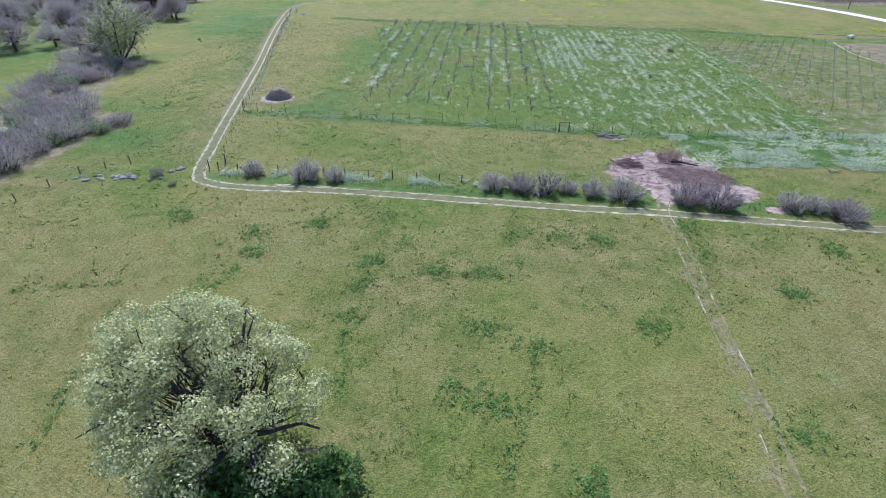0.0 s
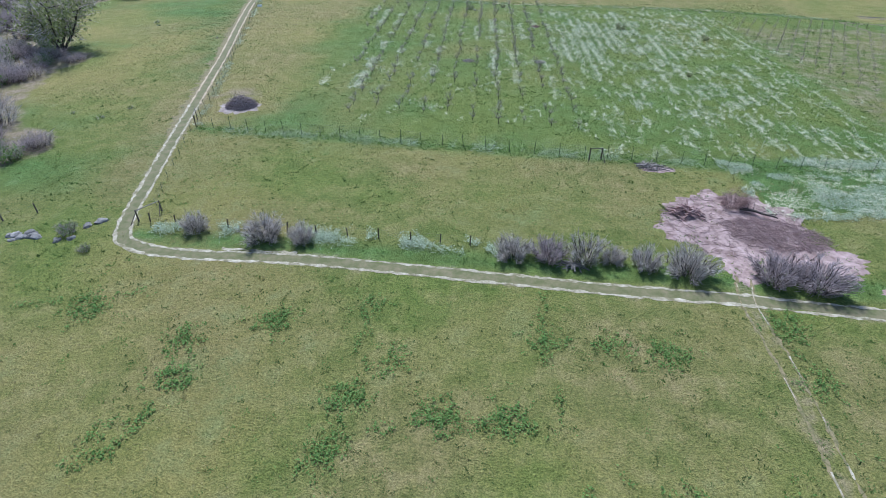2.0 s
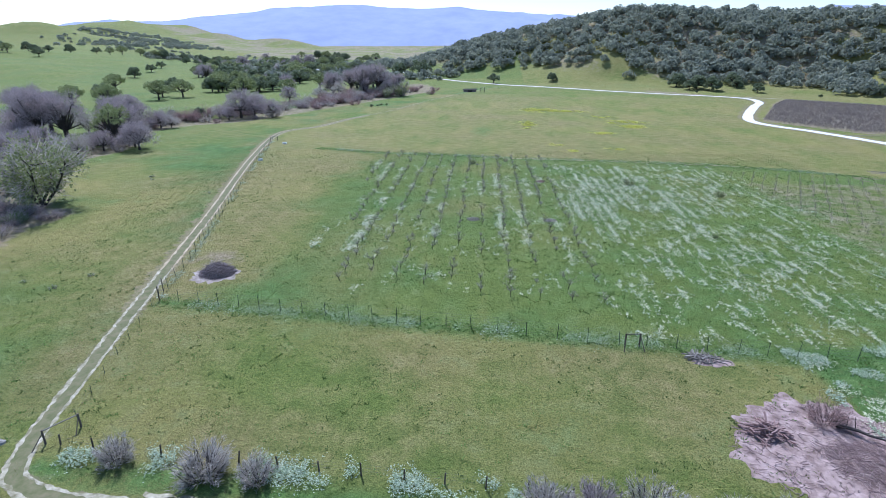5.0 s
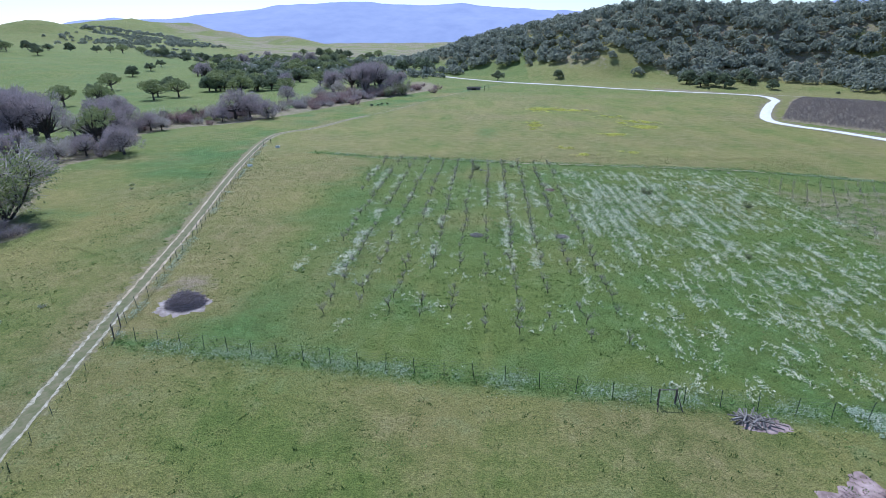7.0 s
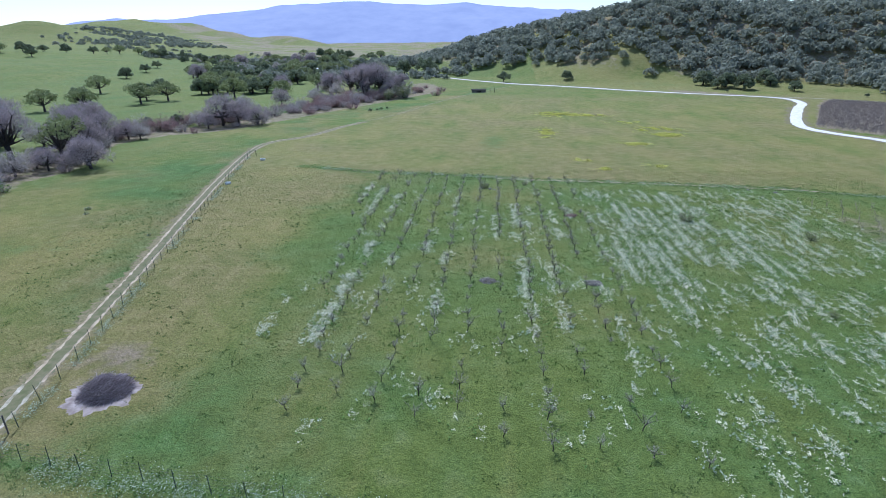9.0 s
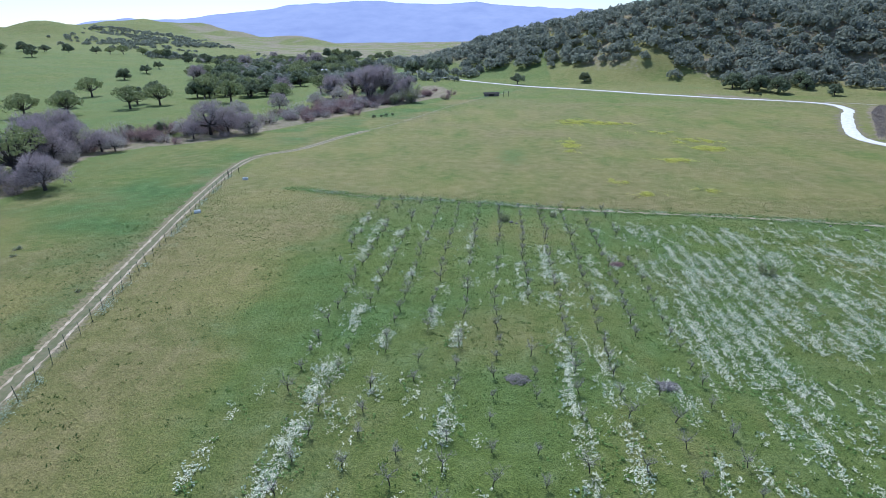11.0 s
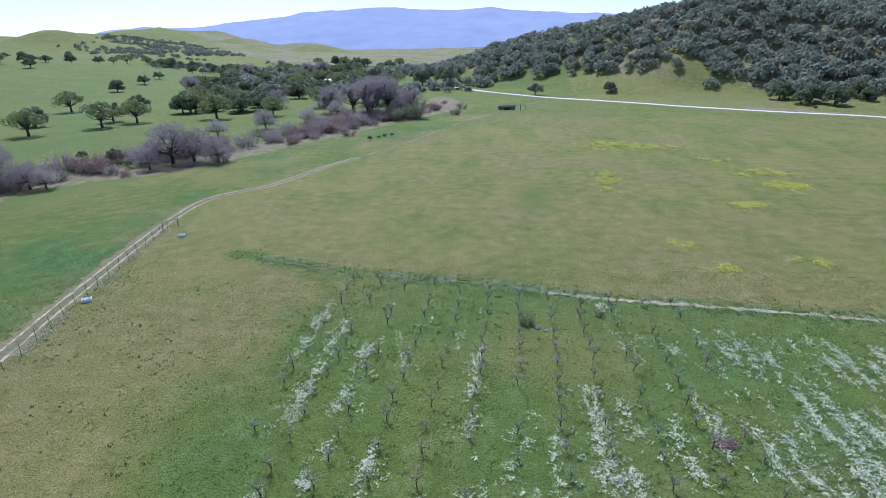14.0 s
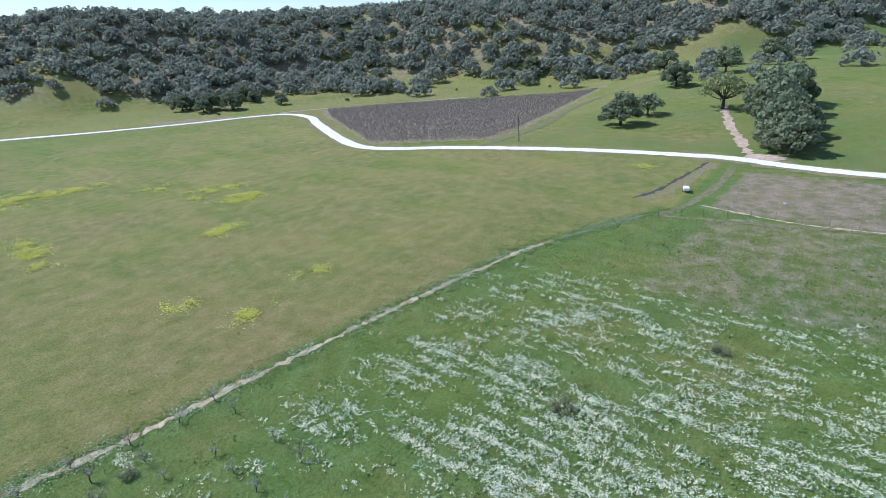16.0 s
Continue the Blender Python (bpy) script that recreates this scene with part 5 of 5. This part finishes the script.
def trailer(x, y, turn):
    ob = thing("farm_trailer", "small white two-wheeled trailer parked in the field corner", "trailer")
    body = Shell()
    box(body, (-1.5, -0.8, 0.75), (1.5, 0.8, 0.85))
    for lo, hi in (((-1.5, -0.8, 0.85), (1.5, -0.74, 1.5)), ((-1.5, 0.74, 0.85), (1.5, 0.8, 1.5)), ((-1.5, -0.74, 0.85), (-1.44, 0.74, 1.5)), ((1.44, -0.74, 0.85), (1.5, 0.74, 1.5)), ((-1.5, -0.8, 1.5), (1.5, 0.8, 1.56))):
        box(body, lo, hi)
    part("body", body, WHITE_PAINT, ob)
    bar = Shell()
    bar.tube([(1.5, 0, 0.78), (2.6, 0, 0.5)], [0.05, 0.05], 6)
    part("drawbar", bar, BARK, ob)
    for s in (-1, 1):
        wheel = Shell()
        wheel.tube([(0, s * 0.82, 0.36), (0, s * 1.0, 0.36)], [0.36, 0.36], 16)
        part("wheel", wheel, BARK, ob)
    ob.matrix_world = stand(x, y, turn) @ Matrix.Scale(0.7, 4)


trailer(117.7, 168.3, 20)


def power_pole(x, y, tall):
    ob = thing("utility_pole", "weathered wooden utility pole beside the road", "utility pole", "utility poles")
    sh = Shell()
    sh.tube([(0, 0, -0.3), (0, 0, tall * 0.5), (0, 0, tall)], [0.16, 0.14, 0.11], 8)
    part("pole", sh, POST_WOOD, ob)
    arm = Shell()
    box(arm, (-1.0, -0.06, tall - 0.75), (1.0, 0.06, tall - 0.6))
    part("crossarm", arm, POST_WOOD, ob)
    ob.matrix_world = stand(x, y, 60)


power_pole(150.5, 230, 8.5)
power_pole(232, 190, 8.5)

clay = ribbon(spline([(153, 162), (160, 165), (180, 172), (205, 181), (225, 187)], 1.0), 1.25, 0, 0.10, 0.6)
whole("clay_gully", clay, CLAY, "bare eroded clay gully beside the oaks", "gully", kind="structure")
patch("clay_fan", "fan of bare eroded clay above the road", 157.0, 160.5, 4.0, 4.6, CLAY, 12, 0.35)
side_track = spline([(171, 392), (185, 384), (215, 358), (250, 325)], 2.0)
whole("side_track", ribbon(side_track, 1.2, 0, 0.15, 0.3), RUT, "pale side track behind the vineyard", "track", kind="structure")
slope_track = spline([(140, 238), (176, 238), (225, 246), (262, 244), (300, 230), (350, 200)], 2.0)
whole("slope_track", ribbon(slope_track, 1.4, 0, 0.15, 0.4), TRACK_SOIL, "worn farm track climbing the grass slope", "track", kind="structure")
corner_track = spline([(144, 165), (126, 164), (112, 165), (100, 168)], 1.0)
whole("corner_track", ribbon(corner_track, 0.9, 0, 0.05, 0.4), TRACK_SOIL, "worn track into the field corner", "track", kind="structure")
bank = spline([(100, 167.5), (104, 150), (107, 135), (110, 112), (116, 80)], 0.8)
whole("field_bank", ribbon(bank, 0.6, 0, 0.10, 0.8), TRACK_SOIL, "weedy bank along the bare field", "bank", kind="structure")
for k, (a, b, half, soil) in enumerate(((0.05, 0.36, 0.30, TRACK_SOIL), (0.352, 0.82, 0.40, RUT_TAN), (0.81, 0.99, 0.30, TRACK_SOIL))):
    piece = DITCH[int(a * len(DITCH)) : int(b * len(DITCH))]
    whole("ditch_bed", ribbon(spline(piece, 0.5), half, 0, 0.03, 0.9, seed=71 + k), soil, "pale dry bed of a shallow field ditch", "ditch", kind="structure")
corner = spline([(108.5, 174.2), (116, 171.7), (126, 171.0), (139, 169.8), (146, 169.4)], 0.7)
whole("corner_soil", ribbon(corner, 1.4, 0, 0.05, 0.6), TAN_SOIL, "pale bare soil in the field corner by the road", "bare ground", kind="structure")
whole("corner_hedge_soil", ribbon(corner + (0.3, 1.9), 0.5, 0, 0.04, 0.7, seed=8), BARK, "dark ditch edge beside the pale soil", "ditch", kind="structure")
edge_soil = spline([(110, 163), (107, 148), (108, 134), (111, 112)], 0.7)
whole("field_edge", ribbon(edge_soil, 0.32, 0, 0.05, 0.9, seed=18), RUT_TAN, "pale dusty edge of the bare field", "bank", kind="structure")
pale = spline([(-24.5, 54.2), (-20, 54.0), (-16, 53.8)], 0.4)
whole("dusty_patch", ribbon(pale, 0.22, 0.0, 0.045, 0.9), RUT, "bright dusty stretch of wheel rut", "track", kind="structure")


# ---------------------------------------------------------------- flowers, weeds and grass
def tufts(name, label, places, material, seed, blades, spread, tall, width, category, flat=0.0):
    """Many small tufts in one mesh."""
    r = np.random.default_rng(seed)
    places = np.asarray(places, float)
    n = len(places)
    z = ground_z(places[:, 0], places[:, 1])
    foot = np.repeat(np.c_[places, z], blades, 0)
    spread = np.repeat(np.broadcast_to(spread, n), blades)[:, None]
    tall = np.repeat(np.broadcast_to(tall, n), blades)
    off = r.normal(0, 1, (n * blades, 2)) * spread
    start = foot + np.c_[off, np.zeros(n * blades) - 0.01]
    end = start + np.c_[r.normal(0, 1, (n * blades, 2)) * spread * 0.5 + off * 0.4, tall * r.uniform(0.5, 1.2, n * blades)]
    sh = Shell()
    sh.twigs(start, end, np.repeat(np.broadcast_to(width, n), blades), r)
    return whole(name, sh, material, label, category, kind="stuff")


def blossoms(name, label, places, material, seed, per, spread, lift, size, category):
    r = np.random.default_rng(seed)
    places = np.asarray(places, float)
    z = ground_z(places[:, 0], places[:, 1])
    at = np.repeat(np.c_[places, z], per, 0)
    at = at + np.c_[r.normal(0, spread, (len(at), 2)) * (0.7, 1.2), r.uniform(0.04, lift, len(at))]
    sh = Shell()
    sh.cards(at, size, r, 1.0, 0.6)
    return whole(name, sh, material, label, category, kind="stuff")


def clumps(name, label, centres, material, seed, heads, per, size, wide=0.30, deep=0.62, lift=0.28, thick=0.10):
    """Flowers in loose clumps: each has several heads, drawn out along the rows."""
    r = np.random.default_rng(seed)
    big = r.uniform(0.5, 1.5, len(centres))
    at = np.repeat(np.c_[centres, big], heads, 0)
    at[:, :2] += r.normal(0, 1, (len(at), 2)) * (wide, deep) * at[:, 2:]
    at = np.repeat(at, per, 0)
    at[:, :2] += r.normal(0, thick, (len(at), 2)) * at[:, 2:]
    at = np.c_[at[:, :2], ground_z(at[:, 0], at[:, 1]) + r.uniform(0.05, lift, len(at))]
    sh = Shell()
    sh.cards(at, size, r, 1.0, 0.6)
    return whole(name, sh, material, label, "wildflowers", kind="stuff")


# stretches of orchard row that are in flower: x, from y, to y, clumps a metre
BANDS = [(-27, 107, 119, 0.7), (-27.6, 168, 184, 0.8), (-24, 156, 178, 1.0), (-20.2, 100, 128, 2.0), (-19.6, 126, 172, 1.3), (-18.8, 140, 158, 1.0), (-14.6, 116, 136, 0.7), (-14.6, 138, 172, 1.0), (-9.6, 122, 142, 1.1), (-6.2, 108, 142, 1.4), (-6.0, 142, 184, 0.5), (-1.2, 144, 158, 0.6), (2.4, 144, 158, 0.8), (6.4, 108, 136, 1.3), (6.4, 140, 170, 1.3), (8.6, 140, 154, 0.8), (9.4, 160, 168, 0.9), (10.5, 111, 134, 0.9), (10.4, 181, 188, 1.2), (13.7, 106, 162, 0.8), (17.3, 96, 182, 0.7)]
r = np.random.default_rng(99)
centres = []
for bx, y0, y1, many in BANDS:
    y = r.uniform(y0, y1, int((y1 - y0) * many * 2.0))
    y = y[fbm(y, y * 0 + bx, 5.0, 161, 3) > 0.47]
    centres.append(np.c_[bx + r.normal(0, 0.42, len(y)), y])
for k in range(25):
    bx = 20.6 + 2.12 * k
    y = r.uniform(80, 184, 330)
    x = bx + r.normal(0, 0.38, len(y)) + 0.012 * (y - 105)
    thick = 0.19 + 0.92 * np.exp(-(((x - 35) / 11) ** 2 + ((y - 145) / 24) ** 2)) + 0.24 * np.exp(-(((x - 52) / 9) ** 2 + ((y - 100) / 22) ** 2)) + 0.28 * np.exp(-(((x - 50) / 16) ** 2 + ((y - 160) / 20) ** 2))
    thick = thick * (1.0 if k % 2 else 0.62) * smooth(184, 178, y + 0.1 * x) * smooth(80, 92, y + 0.14 * (x - 20) + 6 * (k % 3)) * (1 - 0.75 * smooth(62, 70, x))
    keep = r.uniform(size=len(y)) < thick * 2.1 * smooth(0.34, 0.58, fbm(x, y * 0.75, 3.2, 171, 3))
    centres.append(np.c_[x, y][keep])
n = 420
x, y = r.uniform(-26, 62, n), r.uniform(92, 184, n)
centres.append(np.c_[x, y][fbm(x, y, 12, 173, 2) > 0.47])
centres = np.concatenate(centres)
clumps("white_wildflowers", "drifts of white wildflowers between orchard rows", centres, WHITE_FLOWER, 100, 6, 8, 0.055, 0.22, 0.72, thick=0.12)
clumps("pale_weeds", "grey-green weeds among the white flowers", centres[::2] + r.normal(0, 0.7, centres[::2].shape), PALE_WEED, 110, 5, 5, 0.080, 0.45, 0.75)
clumps("green_weeds", "dark green weeds round the white flowers", centres[1::2] + r.normal(0, 0.9, centres[1::2].shape), WEED, 111, 5, 5, 0.085, 0.5, 0.8)
n = 26000
x, y = r.uniform(35, 92, n), r.uniform(63, 83, n)
keep = (fbm(x * 0.6, y, 2.2, 181, 3) > 0.51) & (y < 81) & (x > 36 + 3 * fbm(x, y, 5, 185, 2)) & (y > 64)
blossoms("white_wildflowers", "pale flowering weeds in the wet corner", np.c_[x, y][keep][:8000], PALE_WEED, 101, 5, 0.20, 0.3, 0.078, "wildflowers")
x, y = r.uniform(36, 92, 2600), r.uniform(64.5, 80.5, 2600)
keep = (fbm(x * 0.5, y, 2.4, 183, 3) > 0.50) & (x > 37 + 4 * fbm(x, y, 5, 187, 2))
clumps("white_wildflowers", "white flowers in the wet corner below the fence", np.c_[x, y][keep], WHITE_FLOWER, 114, 5, 4, 0.055, 0.5, 0.25)
# pale weeds round the shrubs and along the fence
x, y = r.uniform(-34, 6, 4200), r.normal(0, 0.75, 4200)
y = y + 57.4 - 0.05 * (x + 20)
keep = fbm(x, y, 3.2, 191, 3) > 0.53
blossoms("pale_weeds", "pale grey-green weeds below the pasture fence", np.c_[x, y][keep], PALE_WEED, 102, 4, 0.25, 0.5, 0.07, "weeds")
x = r.uniform(-42, 50, 5200)
y = 84.6 - 0.115 * (x + 20) + r.normal(0, 0.9, 5200)
keep = fbm(x, y, 3.6, 195, 3) > 0.46
blossoms("pale_weeds", "pale grey-green weeds along the deer fence", np.c_[x, y][keep], PALE_WEED, 103, 3, 0.35, 0.35, 0.05, "weeds")
y = r.uniform(88, 216, 3600)
x = np.interp(y, [87.6, 102.5, 131.6, 163, 186, 214], [-42.4, -45.6, -52.8, -60.5, -66.5, -72.6]) + r.normal(0, 0.5, 3600)
keep = fbm(x, y, 4.5, 196, 3) > 0.52
blossoms("pale_weeds", "pale dry weeds along the fence by the track", np.c_[x, y][keep], PALE_WEED, 112, 3, 0.22, 0.35, 0.06, "weeds")
k = r.integers(0, len(DITCH), 5200)
at = DITCH[k] + r.normal(0, 1.0, (5200, 2))
keep = fbm(at[:, 0], at[:, 1], 4, 197, 3) > 0.5
blossoms("pale_weeds", "pale flowering weeds along the field ditch", at[keep], PALE_WEED, 104, 3, 0.25, 0.3, 0.065, "weeds")
# yellow drifts beyond the ditch
spots = [(34, 313, 8, 10), (22.5, 263, 3, 9), (22.4, 249.6, 2, 3), (44, 311, 6, 4), (51, 309, 5, 4), (65, 270, 7, 7), (66.5, 257, 6, 5), (50.5, 238, 4, 3), (46.7, 204.8, 2.6, 2), (33.4, 200.8, 3, 2.2), (29, 212.4, 2.6, 3), (132, 184, 5, 3), (58, 288, 6, 4)]
at = []
for cx, cy, w, d in spots:
    m = int(78 * w * d)
    p = np.c_[r.normal(cx, w * 0.5, m), r.normal(cy, d * 0.4, m)]
    at.append(p[fbm(p[:, 0], p[:, 1] * 0.7, 2.2, 199, 3) > 0.56])
blossoms("yellow_wildflowers", "drifts of yellow wildflowers in the dry meadow", np.concatenate(at), YELLOW_FLOWER, 105, 4, 0.6, 0.3, 0.11, "wildflowers")

# dark weed clumps
CLUMPS = [(-6.7, 34.7), (9.7, 42.0), (6.1, 33.7), (19.9, 41.0), (-14.8, 43.3), (-22.4, 40.3), (-21.2, 36.4), (-3.7, 38.8), (31.9, 45.5), (31.1, 38.6), (-23.7, 29.3), (-7.4, 29.9), (-33.1, 43.6), (-6.3, 45.9), (15.4, 42.0), (0.7, 33.3), (6.4, 24.2), (22.4, 25.3), (37.9, 31.7), (3.6, 16.5), (6.9, 14.9), (11.2, 21.8), (-6.9, 25.1), (30.3, 13.0), (13.4, 8.1), (46.7, 41.0)]
at, hi = [], []
for cx, cy in CLUMPS:
    m = int(r.integers(30, 80))
    at.append(np.c_[r.normal(cx, 1.0, m), r.normal(cy, 0.9, m)])
lines = [[(-34.6, 46.8), (-32.3, 32.4), (-29.8, 20.2), (-26.6, 8.1)], [(-54.8, 39.3), (-42.3, 43.1), (-25, 47.4)], [(-44.4, 26.5), (-33.6, 29), (-21.1, 32)], [(-7.1, 31.8), (8.8, 32.8), (14.3, 28.7), (26.8, 27.7)], [(-6.8, 49.3), (-6.3, 34.1), (-6.9, 25.1), (-5.5, 15)], [(10, 48.7), (9.4, 41.3), (11, 26.2), (10.5, 18.6), (7.6, 8.1)], [(30.6, 46), (31.2, 36), (30.6, 24), (30.4, 10)], [(-22.6, 45), (-21.6, 34), (-23, 20)]]
for l in lines:
    s = spline(l, 0.3)
    s = s[fbm(s[:, 0], s[:, 1], 3.5, 211, 2) > 0.5]
    at.append(s + r.normal(0, 0.35, s.shape))
m = 5200
x, y = r.uniform(-75, 90, m), r.uniform(-12, 86, m)
keep = (fbm(x, y, 7, 221, 3) > 0.53) & (line_gap(x, y, TRACK[::6])[0] > 1.6)
at.append(np.c_[x, y][keep])
m = 3200
x, y = r.uniform(-30, 64, m), r.uniform(86, 190, m)
at.append(np.c_[x, y][fbm(x, y, 9, 225, 3) > 0.52])
k = r.integers(0, len(DITCH), 1500)
at.append(DITCH[k] + r.normal(0, 1.1, (1500, 2)))
x = r.uniform(-42, 50, 900)
at.append(np.c_[x, 84.6 - 0.115 * (x + 20) + r.normal(0, 1.0, 900)])
k = r.integers(0, len(DITCH), 2600)
bank_at = DITCH[k] + np.c_[r.normal(0, 0.5, 2600), r.choice([-1.2, 1.2], 2600) + r.normal(0, 0.5, 2600)]
blossoms("ditch_weeds", "dark green weeds on both banks of the ditch", bank_at[fbm(bank_at[:, 0], bank_at[:, 1], 5, 227, 3) > 0.42], WEED, 115, 4, 0.22, 0.35, 0.07, "weeds")
spread_at = np.concatenate(at[: len(CLUMPS)] + at[len(CLUMPS) : len(CLUMPS) + len(lines)])
blossoms("leafy_weeds", "bright green leafy weeds in clumps across the field", spread_at, WEED, 109, 7, 0.20, 0.26, 0.085, "weeds")
at = np.concatenate(at[len(CLUMPS) + len(lines) :] + [spread_at[::4]])
tufts("weed_clumps", "dark green broad-leaved weeds scattered over the meadow", at, WEED, 106, 7, 0.17, r.uniform(0.06, 0.22, len(at)), 0.06, "weeds")

x, y = r.uniform(-75, 90, 16000), r.uniform(-14, 190, 16000)
keep = (fbm(x, y, 6, 231, 3) > 0.49) & (line_gap(x, y, TRACK[::6])[0] > 1.8) & (line_gap(x, y, CREEK[::2])[0] > 12)
tufts("weed_specks", "small dark green tufts dotted over the meadow", np.c_[x, y][keep], DARK_WEED, 113, 6, 0.13, r.uniform(0.08, 0.24, keep.sum()), 0.055, "weeds")

# grass blades
m = 60000
x, y = r.uniform(-80, 95, m), r.uniform(-14, 200, m) ** 1.0
keep = (line_gap(x, y, TRACK[::8])[0] > 1.4) & (line_gap(x, y, CREEK[::2])[0] > 10)
x, y = x[keep], y[keep]
z = zones(x, y)
straw = z[:, 0] + 0.5 * r.uniform(size=len(x)) > 0.82
for name, label, mask, material, seed in (("grass", "short green meadow grass", ~straw, GRASS, 107), ("dry_grass", "straw-coloured dry meadow grass", straw, STRAW, 108)):
    tufts(name, label, np.c_[x, y][mask], material, seed, 4, 0.10, r.uniform(0.10, 0.26, mask.sum()), 0.03, "grass")
